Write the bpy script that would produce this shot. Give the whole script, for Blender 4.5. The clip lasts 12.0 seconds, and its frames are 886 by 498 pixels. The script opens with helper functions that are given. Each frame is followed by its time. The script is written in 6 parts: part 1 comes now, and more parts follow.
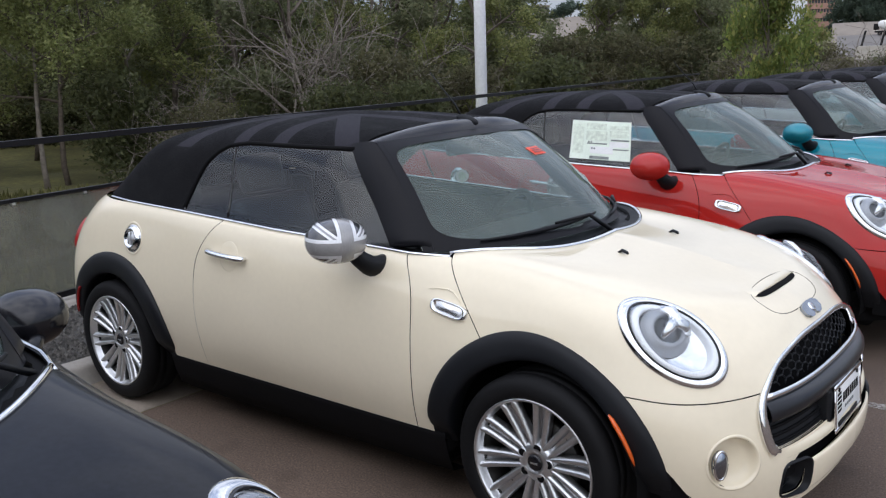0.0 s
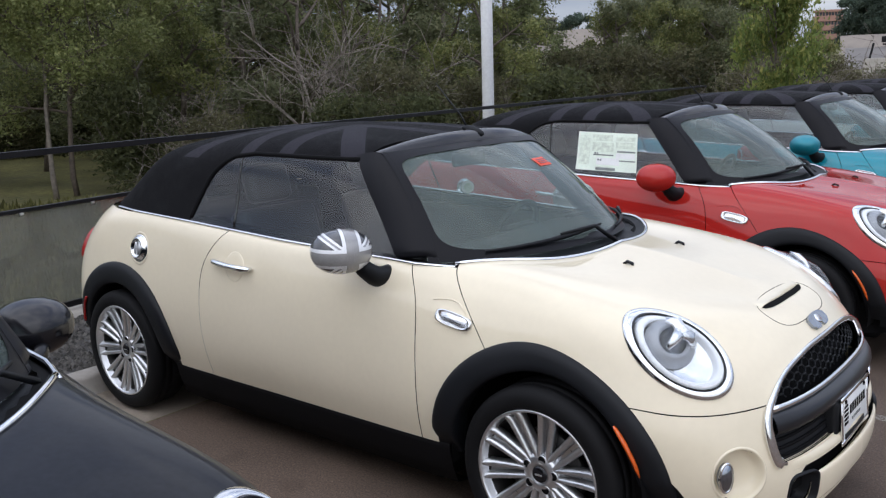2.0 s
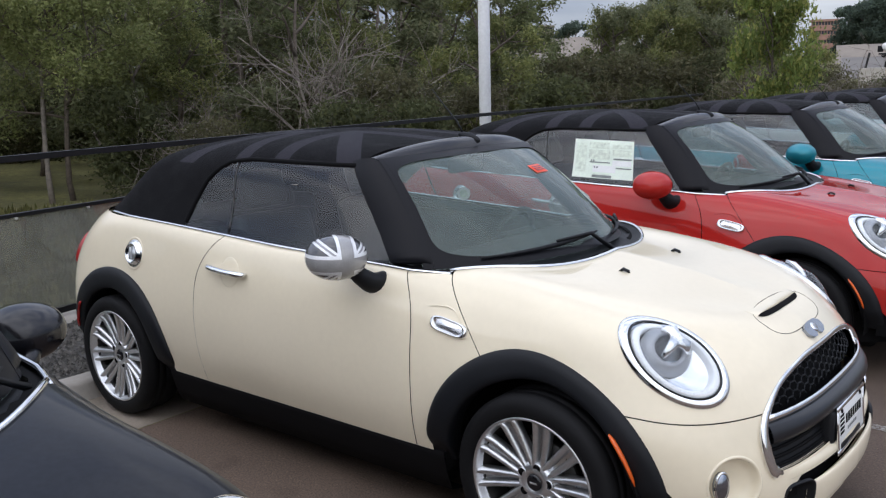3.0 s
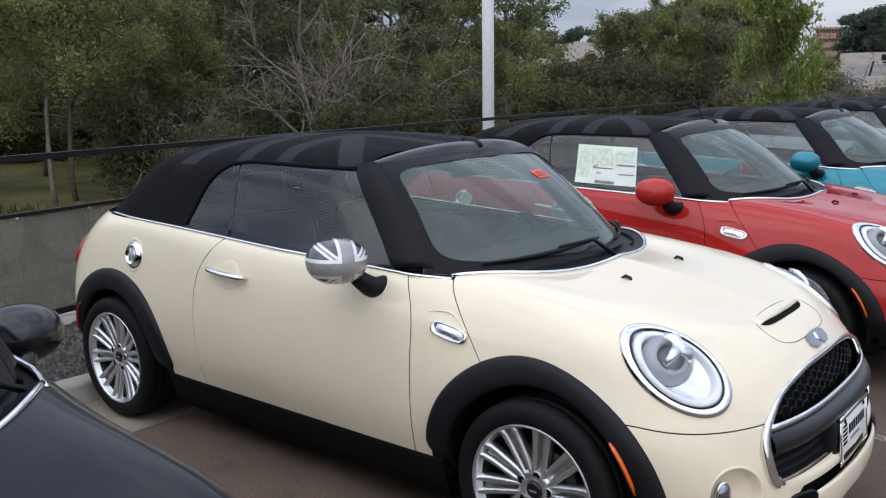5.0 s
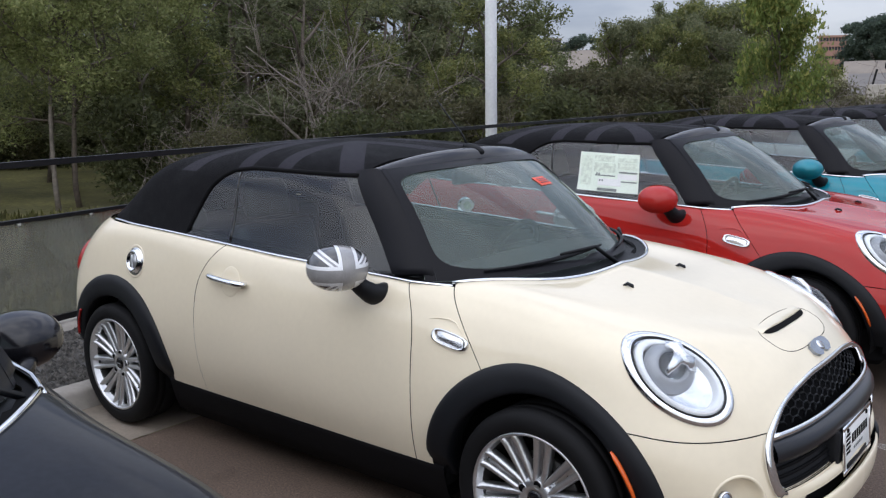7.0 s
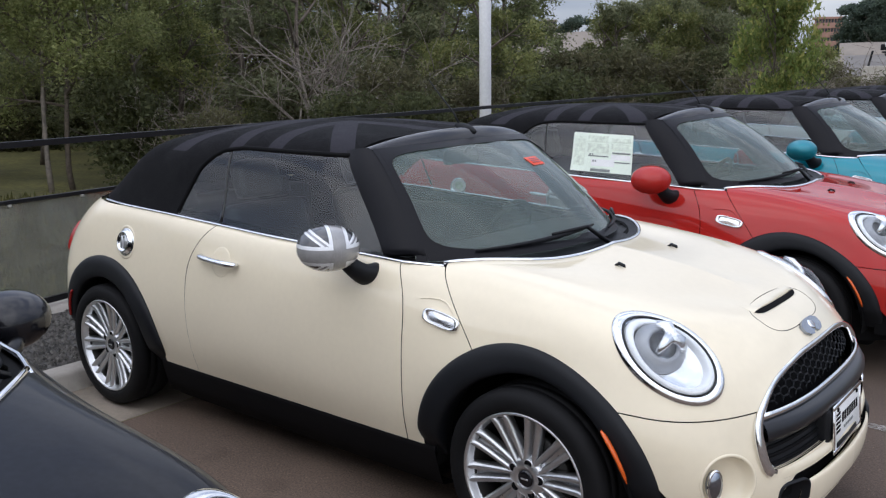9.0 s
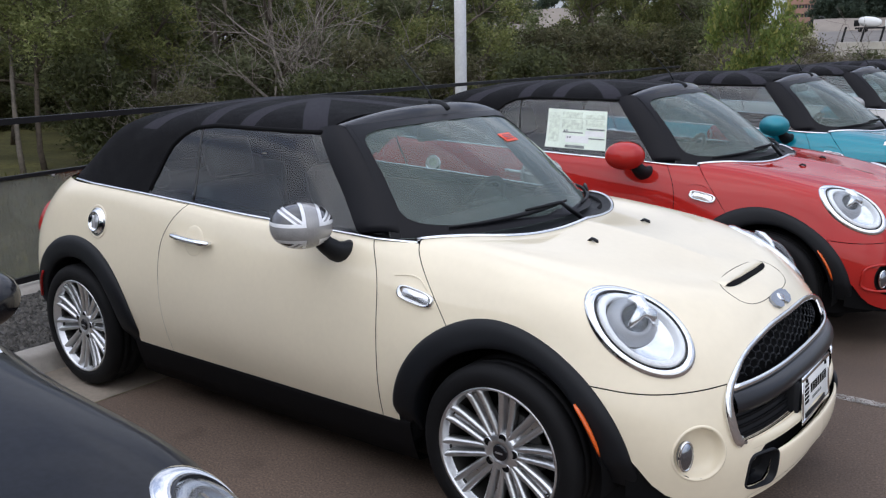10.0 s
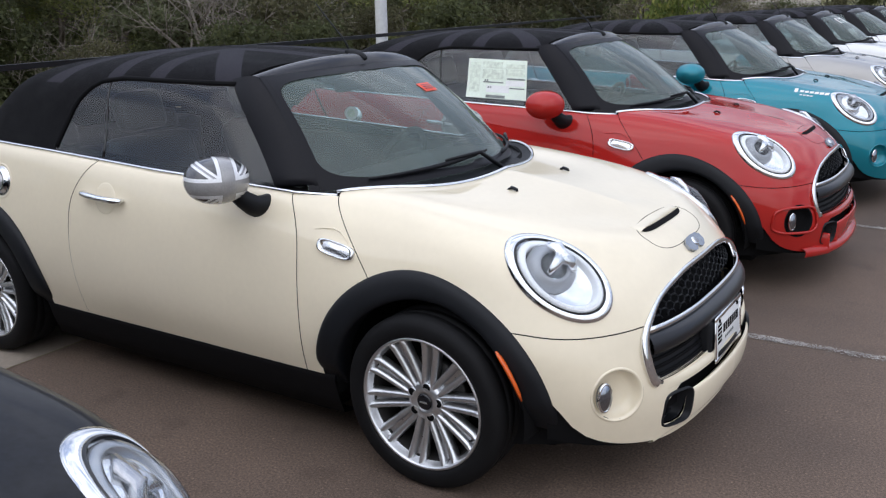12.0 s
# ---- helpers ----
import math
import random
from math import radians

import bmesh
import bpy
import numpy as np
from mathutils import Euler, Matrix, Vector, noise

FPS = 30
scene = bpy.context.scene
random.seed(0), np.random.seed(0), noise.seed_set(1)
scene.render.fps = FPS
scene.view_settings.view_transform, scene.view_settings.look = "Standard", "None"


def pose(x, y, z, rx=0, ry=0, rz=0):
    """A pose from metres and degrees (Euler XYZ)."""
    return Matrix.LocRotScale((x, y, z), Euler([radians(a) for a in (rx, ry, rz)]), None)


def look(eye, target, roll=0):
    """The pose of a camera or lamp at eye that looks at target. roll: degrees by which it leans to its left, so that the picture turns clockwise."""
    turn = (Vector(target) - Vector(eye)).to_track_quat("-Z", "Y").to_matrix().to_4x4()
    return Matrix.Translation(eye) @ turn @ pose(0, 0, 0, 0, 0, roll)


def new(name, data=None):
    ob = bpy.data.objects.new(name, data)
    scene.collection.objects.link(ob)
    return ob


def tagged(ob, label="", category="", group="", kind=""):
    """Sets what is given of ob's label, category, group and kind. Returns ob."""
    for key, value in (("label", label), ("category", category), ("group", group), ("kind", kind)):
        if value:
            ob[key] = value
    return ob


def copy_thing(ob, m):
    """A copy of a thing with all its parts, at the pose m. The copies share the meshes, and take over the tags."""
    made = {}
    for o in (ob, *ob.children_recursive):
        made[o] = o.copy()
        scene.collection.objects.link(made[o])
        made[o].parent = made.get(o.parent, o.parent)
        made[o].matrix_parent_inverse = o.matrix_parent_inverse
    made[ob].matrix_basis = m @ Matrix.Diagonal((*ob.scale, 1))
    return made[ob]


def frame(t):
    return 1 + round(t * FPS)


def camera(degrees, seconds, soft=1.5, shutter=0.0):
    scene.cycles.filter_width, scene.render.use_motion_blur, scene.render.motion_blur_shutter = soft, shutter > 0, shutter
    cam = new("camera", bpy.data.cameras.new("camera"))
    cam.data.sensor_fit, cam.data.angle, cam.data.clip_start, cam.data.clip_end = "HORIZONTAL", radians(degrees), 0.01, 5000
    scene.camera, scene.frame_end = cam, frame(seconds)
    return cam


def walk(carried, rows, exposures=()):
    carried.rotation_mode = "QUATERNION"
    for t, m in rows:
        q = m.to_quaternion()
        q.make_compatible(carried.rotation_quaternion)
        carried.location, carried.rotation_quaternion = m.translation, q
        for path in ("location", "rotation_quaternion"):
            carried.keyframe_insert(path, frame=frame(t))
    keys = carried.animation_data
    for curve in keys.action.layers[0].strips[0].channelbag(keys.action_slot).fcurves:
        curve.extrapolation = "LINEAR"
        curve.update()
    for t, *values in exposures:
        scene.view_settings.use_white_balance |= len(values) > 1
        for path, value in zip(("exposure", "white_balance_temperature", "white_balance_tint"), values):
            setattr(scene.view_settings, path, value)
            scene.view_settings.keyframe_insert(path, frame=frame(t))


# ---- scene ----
cam = camera(53.65, 12.0, 1.25)
walk(cam, [
    (0, pose(3.981, -3.122, 1.629, 78.11, 1.75, 38.27)),
    (0.5, pose(3.982, -3.123, 1.624, 78.33, 1.64, 38.56)),
    (1, pose(3.987, -3.124, 1.628, 78.48, 1.62, 38.76)),
    (1.5, pose(3.986, -3.123, 1.627, 78.66, 1.63, 38.83)),
    (2, pose(3.988, -3.119, 1.626, 78.87, 1.69, 38.76)),
    (2.5, pose(3.989, -3.115, 1.627, 79.17, 1.59, 38.51)),
    (3, pose(3.984, -3.108, 1.623, 79.31, 1.37, 38.59)),
    (5, pose(3.973, -3.090, 1.622, 79.58, 0.83, 38.82)),
    (5.5, pose(3.974, -3.081, 1.621, 79.64, 0.73, 38.80)),
    (6, pose(3.972, -3.075, 1.620, 79.72, 0.67, 38.85)),
    (6.5, pose(3.973, -3.079, 1.621, 79.92, 0.75, 38.95)),
    (8.5, pose(3.973, -3.071, 1.613, 80.12, 0.56, 39.28)),
    (9, pose(3.977, -3.061, 1.609, 78.89, 0.71, 38.72)),
    (9.5, pose(3.981, -3.056, 1.605, 78.25, 0.79, 38.20)),
    (10, pose(3.990, -3.054, 1.603, 77.45, 0.87, 37.20)),
    (10.5, pose(3.994, -3.052, 1.599, 76.37, 0.78, 35.91)),
    (11, pose(3.997, -3.046, 1.593, 75.32, 0.75, 34.37)),
    (11.5, pose(3.999, -3.037, 1.591, 74.61, 0.68, 32.95)),
    (12, pose(4.003, -3.032, 1.591, 74.34, 1.04, 32.27)),
])

# ---- world and light: bright overcast afternoon ----
world = bpy.data.worlds.new("sky")
scene.world = world
world.use_nodes = True
_n, _l = world.node_tree.nodes, world.node_tree.links
_sky = _n.new("ShaderNodeTexSky")
_sky.sky_type, _sky.sun_disc = "NISHITA", False
_sky.sun_elevation, _sky.sun_rotation = radians(52), radians(200)
_tc, _cl = _n.new("ShaderNodeTexCoord"), _n.new("ShaderNodeTexNoise")
_map = _n.new("ShaderNodeMapping")
_map.inputs["Scale"].default_value = (1.5, 1.5, 5.0)
_cl.inputs["Scale"].default_value, _cl.inputs["Detail"].default_value = 1.6, 6
_cr, _mx = _n.new("ShaderNodeValToRGB"), _n.new("ShaderNodeMixRGB")
_cr.color_ramp.elements[0].position, _cr.color_ramp.elements[1].position = 0.38, 0.62
_cr.color_ramp.elements[0].color, _cr.color_ramp.elements[1].color = (3.9, 4.6, 6.6, 1), (10.6, 11.1, 12.7, 1)
_mx.inputs[0].default_value = 0.85
_l.new(_tc.outputs["Generated"], _map.inputs[0]), _l.new(_map.outputs[0], _cl.inputs["Vector"])
_l.new(_cl.outputs["Fac"], _cr.inputs[0])
# an overcast sky is dimmer towards the horizon than overhead
_sep, _el, _dim = _n.new("ShaderNodeSeparateXYZ"), _n.new("ShaderNodeMapRange"), _n.new("ShaderNodeVectorMath")
_el.inputs["From Max"].default_value, _el.inputs["To Min"].default_value, _el.inputs["To Max"].default_value = 0.75, 0.38, 1.36
_dim.operation = "SCALE"
_l.new(_tc.outputs["Generated"], _sep.inputs[0]), _l.new(_sep.outputs[2], _el.inputs["Value"])
_l.new(_cr.outputs[0], _dim.inputs[0]), _l.new(_el.outputs[0], _dim.inputs["Scale"])
_l.new(_sky.outputs[0], _mx.inputs[1]), _l.new(_dim.outputs[0], _mx.inputs[2])
_l.new(_mx.outputs[0], _n["Background"].inputs[0])
_n["Background"].inputs[1].default_value = 0.1
_sun = bpy.data.lights.new("sun", "SUN")
_sun.energy, _sun.angle, _sun.color = 0.88, radians(110), (1.0, 0.96, 0.9)
new("sun", _sun).matrix_world = look((5, -10, 8.5), (0, 0, 0))
scene.view_settings.exposure = 0.44

# ---- materials ----


def mat(name, base, rough=0.5, metal=0.0, scale=8.0, vary=0.12, bump=0.0, bscale=60.0, coat=0.0, spec=0.5, vary2=0.06, per_object=0.0, scale2=0.0):
    """A surface with colour variation at two scales, uneven gloss and fine relief."""
    m = bpy.data.materials.new(name)
    m.use_nodes = True
    n, l = m.node_tree.nodes, m.node_tree.links
    p = n["Principled BSDF"]
    tc = n.new("ShaderNodeTexCoord")
    fac = None
    for sc, amt in ((scale, vary), (scale2 or scale * 14, vary2)):
        t = n.new("ShaderNodeTexNoise")
        t.inputs["Scale"].default_value, t.inputs["Detail"].default_value = sc, 6
        l.new(tc.outputs["Object"], t.inputs["Vector"])
        r = n.new("ShaderNodeMapRange")
        r.inputs["From Min"].default_value, r.inputs["From Max"].default_value = 0.3, 0.7
        r.inputs["To Min"].default_value, r.inputs["To Max"].default_value = 1 - amt, 1 + amt
        l.new(t.outputs["Fac"], r.inputs["Value"])
        if fac is None:
            fac, first = r.outputs[0], t
        else:
            mu = n.new("ShaderNodeMath")
            mu.operation = "MULTIPLY"
            l.new(fac, mu.inputs[0]), l.new(r.outputs[0], mu.inputs[1])
            fac = mu.outputs[0]
    if per_object:
        oi, r = n.new("ShaderNodeObjectInfo"), n.new("ShaderNodeMapRange")
        r.inputs["To Min"].default_value, r.inputs["To Max"].default_value = 1 - per_object, 1 + per_object
        l.new(oi.outputs["Random"], r.inputs["Value"])
        mu = n.new("ShaderNodeMath")
        mu.operation = "MULTIPLY"
        l.new(fac, mu.inputs[0]), l.new(r.outputs[0], mu.inputs[1])
        fac = mu.outputs[0]
    v = n.new("ShaderNodeVectorMath")
    v.operation = "SCALE"
    v.inputs[0].default_value = base
    l.new(fac, v.inputs["Scale"])
    l.new(v.outputs[0], p.inputs["Base Color"])
    rr = n.new("ShaderNodeMapRange")
    rr.inputs["To Min"].default_value, rr.inputs["To Max"].default_value = max(rough * 0.8, 0.0), min(rough * 1.2, 1.0)
    l.new(first.outputs["Fac"], rr.inputs["Value"]), l.new(rr.outputs[0], p.inputs["Roughness"])
    p.inputs["Metallic"].default_value = metal
    p.inputs["Coat Weight"].default_value = coat
    p.inputs["Coat Roughness"].default_value = 0.03
    p.inputs["Specular IOR Level"].default_value = spec
    if bump:
        t, b = n.new("ShaderNodeTexNoise"), n.new("ShaderNodeBump")
        t.inputs["Scale"].default_value, t.inputs["Detail"].default_value = bscale, 4
        b.inputs["Strength"].default_value, b.inputs["Distance"].default_value = bump, 0.02
        l.new(tc.outputs["Object"], t.inputs["Vector"]), l.new(t.outputs["Fac"], b.inputs["Height"]), l.new(b.outputs[0], p.inputs["Normal"])
    return m


def paint(name, base, metal=0.0, coat=1.0):
    return mat(name, base, 0.4, metal, 3.0, 0.02, coat=coat, vary2=0.012, spec=0.0)


def glass(name, tint, through_share, ior=1.5, veil=0.0):
    """Window glass: part clear, part mirror by its angle, with reflected haze mixed in as veil."""
    m = bpy.data.materials.new(name)
    m.use_nodes = True
    n, l = m.node_tree.nodes, m.node_tree.links
    n.remove(n["Principled BSDF"])
    tr, gl, mx, lw, pw, sc = (n.new("ShaderNode" + k) for k in ("BsdfTransparent", "BsdfGlossy", "MixShader", "LayerWeight", "Math", "MapRange"))
    tr.inputs[0].default_value = (*[through_share * c for c in tint], 1)
    gl.inputs["Roughness"].default_value = 0.02
    # a thin pane mirrors alike from both sides, more at a slant
    lw.inputs["Blend"].default_value, pw.operation, pw.inputs[1].default_value = 0.5, "POWER", 5.0
    sc.inputs["To Min"].default_value = ((ior - 1) / (ior + 1))**2
    l.new(lw.outputs["Facing"], pw.inputs[0]), l.new(pw.outputs[0], sc.inputs["Value"])
    l.new(sc.outputs[0], mx.inputs[0]), l.new(tr.outputs[0], mx.inputs[1]), l.new(gl.outputs[0], mx.inputs[2])
    # pale green diffuse share stands in for the reflected light veiling the windscreen
    if veil:
        df, m2, tc, nz, mr = (n.new("ShaderNode" + k) for k in ("BsdfDiffuse", "MixShader", "TexCoord", "TexNoise", "MapRange"))
        df.inputs[0].default_value = (0.50, 0.62, 0.57, 1)
        nz.inputs["Scale"].default_value, nz.inputs["Detail"].default_value = 2.5, 5
        mr.inputs["From Min"].default_value, mr.inputs["From Max"].default_value = 0.3, 0.7
        mr.inputs["To Min"].default_value, mr.inputs["To Max"].default_value = veil * 0.75, veil * 1.25
        l.new(tc.outputs["Object"], nz.inputs["Vector"]), l.new(nz.outputs["Fac"], mr.inputs["Value"])
        l.new(mr.outputs[0], m2.inputs[0]), l.new(mx.outputs[0], m2.inputs[1]), l.new(df.outputs[0], m2.inputs[2])
        mx = m2
    l.new(mx.outputs[0], n["Material Output"].inputs[0])
    return m


CREAM = paint("cream_paint", (0.79, 0.703, 0.53))
RED = paint("red_paint", (0.39, 0.019, 0.015), 0.0, 0.9)
TEAL = paint("teal_paint", (0.007, 0.20, 0.26), 0.4)
SILVER = paint("silver_paint", (0.34, 0.33, 0.31), 0.7)
WHITE = paint("white_paint", (0.72, 0.72, 0.70))
GREY = mat("grey_paint", (0.0055, 0.0063, 0.009), 0.35, 0.0, 2.0, 0.12, vary2=0.35, scale2=60, spec=0.1, coat=0.32)
GREY.node_tree.nodes["Principled BSDF"].inputs["Coat IOR"].default_value = 1.34
BLACK_GLOSS = mat("black_gloss", (0.008, 0.008, 0.01), 0.18, scale=4, vary=0.05)
PLASTIC = mat("black_plastic", (0.0045, 0.0055, 0.0075), 0.55, scale=10, vary=0.15, bump=0.05, bscale=900, spec=0.3)
BAND = mat("band_plastic", (0.010, 0.011, 0.014), 0.32, scale=6, vary=0.1, spec=0.5)
SILL = mat("sill_plastic", (0.007, 0.0065, 0.007), 0.8, scale=10, vary=0.15, spec=0.10)
RUBBER = mat("tyre_rubber", (0.006, 0.006, 0.0065), 0.7, scale=12, vary=0.2, bump=0.08, bscale=300, spec=0.2)
CHROME = mat("chrome", (0.78, 0.79, 0.8), 0.06, 1.0, 5, 0.03)
ALLOY = mat("alloy_silver", (0.66, 0.67, 0.68), 0.30, 0.9, 9, 0.05)
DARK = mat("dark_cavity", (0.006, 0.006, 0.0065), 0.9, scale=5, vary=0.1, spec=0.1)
DISC = mat("brake_steel", (0.06, 0.058, 0.056), 0.45, 0.6, 15, 0.15)
CABIN = mat("cabin_trim", (0.05, 0.05, 0.047), 0.7, scale=6, vary=0.15)
LEATHER = mat("seat_leather", (0.035, 0.034, 0.033), 0.5, scale=9, vary=0.1)
ORANGE = mat("orange_marker", (0.65, 0.10, 0.01), 0.2, scale=30, vary=0.1, coat=0.5)
MARK_RED = mat("red_marker", (0.30, 0.008, 0.008), 0.2, scale=30, vary=0.1, coat=0.5)
REFLECTOR = mat("lamp_reflector", (0.82, 0.83, 0.85), 0.18, 0.85, 12, 0.06)
LAMP_WHITE = mat("lamp_ring", (0.93, 0.94, 0.95), 0.25, scale=9, vary=0.02, coat=0.4)
LAMP_GREY = mat("lamp_body", (0.34, 0.35, 0.37), 0.3, 0.3, 12, 0.1)
LAMP_BOWL = mat("lamp_bowl", (0.42, 0.43, 0.45), 0.22, 0.8, 12, 0.15)
PAPER = mat("paper", (0.72, 0.80, 0.69), 0.7, scale=9, vary=0.06)
PAPER_WHITE = mat("white_paper", (0.75, 0.76, 0.74), 0.7, scale=9, vary=0.05)
PRINT = mat("print_grey", (0.19, 0.21, 0.2), 0.8, scale=40, vary=0.3)
PRINT_SOFT = mat("print_pale", (0.63, 0.70, 0.59), 0.8, scale=40, vary=0.2)
STICKER_RED = mat("red_sticker", (0.85, 0.09, 0.04), 0.5, scale=20, vary=0.08)
PILLAR_BLACK = mat("pillar_black", (0.006, 0.006, 0.008), 0.40, scale=6, vary=0.08, spec=0.17)
SIDE_GLASS = glass("side_glass", (0.78, 0.90, 0.93), 0.74, 1.78)
WIND_GLASS = glass("windscreen_glass", (0.80, 0.90, 0.88), 0.62, 1.42, 0.145)
BADGE = mat("badge_metal", (0.30, 0.33, 0.38), 0.15, 1.0, 30, 0.15)
LENS = glass("lamp_lens", (0.95, 0.97, 0.98), 0.95)

# ---- mesh helpers ----


def data_of(name, V, F, material, smooth=True):
    me = bpy.data.meshes.new(name)
    me.from_pydata([tuple(map(float, v)) for v in V], [], [tuple(map(int, f)) for f in F])
    me.materials.append(material)
    if smooth:
        me.shade_smooth()
    me.validate()
    me.update()
    return me


def part(name, vf, material, parent=None, label="", smooth=True, m=None):
    """Links one mesh, from (vertices, faces) or a bmesh, as a part of its parent."""
    if isinstance(vf, bmesh.types.BMesh):
        me = bpy.data.meshes.new(name)
        bmesh.ops.recalc_face_normals(vf, faces=vf.faces)
        vf.to_mesh(me)
        vf.free()
        me.materials.append(material)
        if smooth:
            me.shade_smooth()
    else:
        me = data_of(name, vf[0], vf[1], material, smooth)
    ob = new(name, me)
    if parent:
        ob.parent = parent
    if m is not None:
        ob.matrix_basis = m
    return tagged(ob, label)


def joined(*vfs):
    V, F = [], []
    for v, f in vfs:
        k = len(V)
        V += [tuple(p) for p in v]
        F += [tuple(i + k for i in q) for q in f]
    return V, F


def flipped(vf):
    """The mirror image across the car's middle plane."""
    return [(x, -y, z) for x, y, z in vf[0]], [tuple(reversed(f)) for f in vf[1]]


def both(vf):
    """Both halves as one sheet, sewn along the middle plane."""
    V, F = [tuple(v) for v in vf[0]], list(vf[1])
    k, mirror_of = len(V), {}
    for i in range(k):
        x, y, z = V[i]
        if abs(y) < 1e-5:
            mirror_of[i] = i
        else:
            mirror_of[i] = len(V)
            V.append((x, -y, z))
    out = list(F)
    for f in F:
        g = tuple(mirror_of[i] for i in reversed(f))
        out.append(g)
    return V, out


def moved(vf, m):
    return [tuple(m @ Vector(v)) for v in vf[0]], vf[1]


def spl(xs, ys):
    """Natural cubic spline through the points (xs, ys); ys may be vectors."""
    xs, ys = np.array(xs, float), np.array(ys, float)
    n = len(xs)
    h = np.diff(xs)
    A, B = np.eye(n), np.zeros_like(ys)
    for i in range(1, n - 1):
        A[i, i - 1], A[i, i], A[i, i + 1] = h[i - 1], 2 * (h[i - 1] + h[i]), h[i]
        B[i] = 6 * ((ys[i + 1] - ys[i]) / h[i] - (ys[i] - ys[i - 1]) / h[i - 1])
    M = np.linalg.solve(A, B)

    def at(t):
        t = np.clip(np.asarray(t, float), xs[0], xs[-1])
        i = np.clip(np.searchsorted(xs, t) - 1, 0, n - 2)
        hh, a, b = h[i], xs[i + 1] - t, t - xs[i]
        if ys.ndim > 1:
            hh, a, b = hh[..., None], a[..., None], b[..., None]
        return (M[i] * a**3 + M[i + 1] * b**3) / (6 * hh) + (ys[i] / hh - M[i] * hh / 6) * a + (ys[i + 1] / hh - M[i + 1] * hh / 6) * b

    return at


def loft(rows, nu, nv):
    """A smooth surface through rows of stations; returns vertices and quads."""
    R = np.array(rows, float)
    ku = np.concatenate([[0], np.cumsum(np.linalg.norm(np.diff(R[len(R) // 2 - 1], axis=0), axis=1))])
    mean = np.linalg.norm(np.diff(R, axis=0), axis=2).mean(1)
    kv = np.concatenate([[0], np.cumsum(mean)])
    along = np.stack([spl(ku, r)(np.linspace(0, ku[-1], nu)) for r in R])
    G = spl(kv, along.reshape(len(R), -1))(np.linspace(0, kv[-1], nv)).reshape(nv, nu, 3)
    F = [(j * nu + i, j * nu + i + 1, (j + 1) * nu + i + 1, (j + 1) * nu + i) for j in range(nv - 1) for i in range(nu - 1)]
    return G.reshape(-1, 3).tolist(), F


def with_normals(vf):
    """Each vertex carries the whole surface's normal, so that cut panels shade as one skin."""
    N = normals_of(*vf)
    return [(*v, *n) for v, n in zip(vf[0], N)], vf[1]


def clip(vf, field):
    """Keeps the part of a surface where field(points) is below zero, cut cleanly."""
    V = [tuple(v) for v in vf[0]]
    g = list(np.asarray(field(np.array(V))))
    made, F = {}, []
    for f in vf[1]:
        s = [g[i] < 0 for i in f]
        if all(s):
            F.append(f)
            continue
        if not any(s):
            continue
        q = []
        for k, i in enumerate(f):
            j = f[(k + 1) % len(f)]
            if g[i] < 0:
                q.append(i)
            if (g[i] < 0) != (g[j] < 0):
                e = (min(i, j), max(i, j))
                if e not in made:
                    t = g[e[0]] / (g[e[0]] - g[e[1]])
                    V.append(tuple(V[e[0]][c] + t * (V[e[1]][c] - V[e[0]][c]) for c in range(len(V[0]))))
                    g.append(0.0)
                    made[e] = len(V) - 1
                q.append(made[e])
        if len(q) > 2:
            F.append(tuple(q))
    used = sorted({i for f in F for i in f})
    at = {i: k for k, i in enumerate(used)}
    return [V[i] for i in used], [tuple(at[i] for i in f) for f in F]


def normals_of(V, F):
    N = np.zeros((len(V), 3))
    P = np.array(V)
    for f in F:
        n = np.cross(P[f[1]] - P[f[0]], P[f[2]] - P[f[0]]) + (np.cross(P[f[2]] - P[f[0]], P[f[3]] - P[f[0]]) if len(f) > 3 else 0)
        for i in f:
            N[i] += n
    return N / np.maximum(np.linalg.norm(N, axis=1), 1e-12)[:, None]


def outward(vf, centre):
    """Turns a sheet's faces so that they look away from a point."""
    V, F = vf
    N, P = normals_of(V, F), np.array(V)
    if len(V) and ((P - np.array(centre)) * N).sum() < 0:
        F = [tuple(reversed(f)) for f in F]
    return V, F


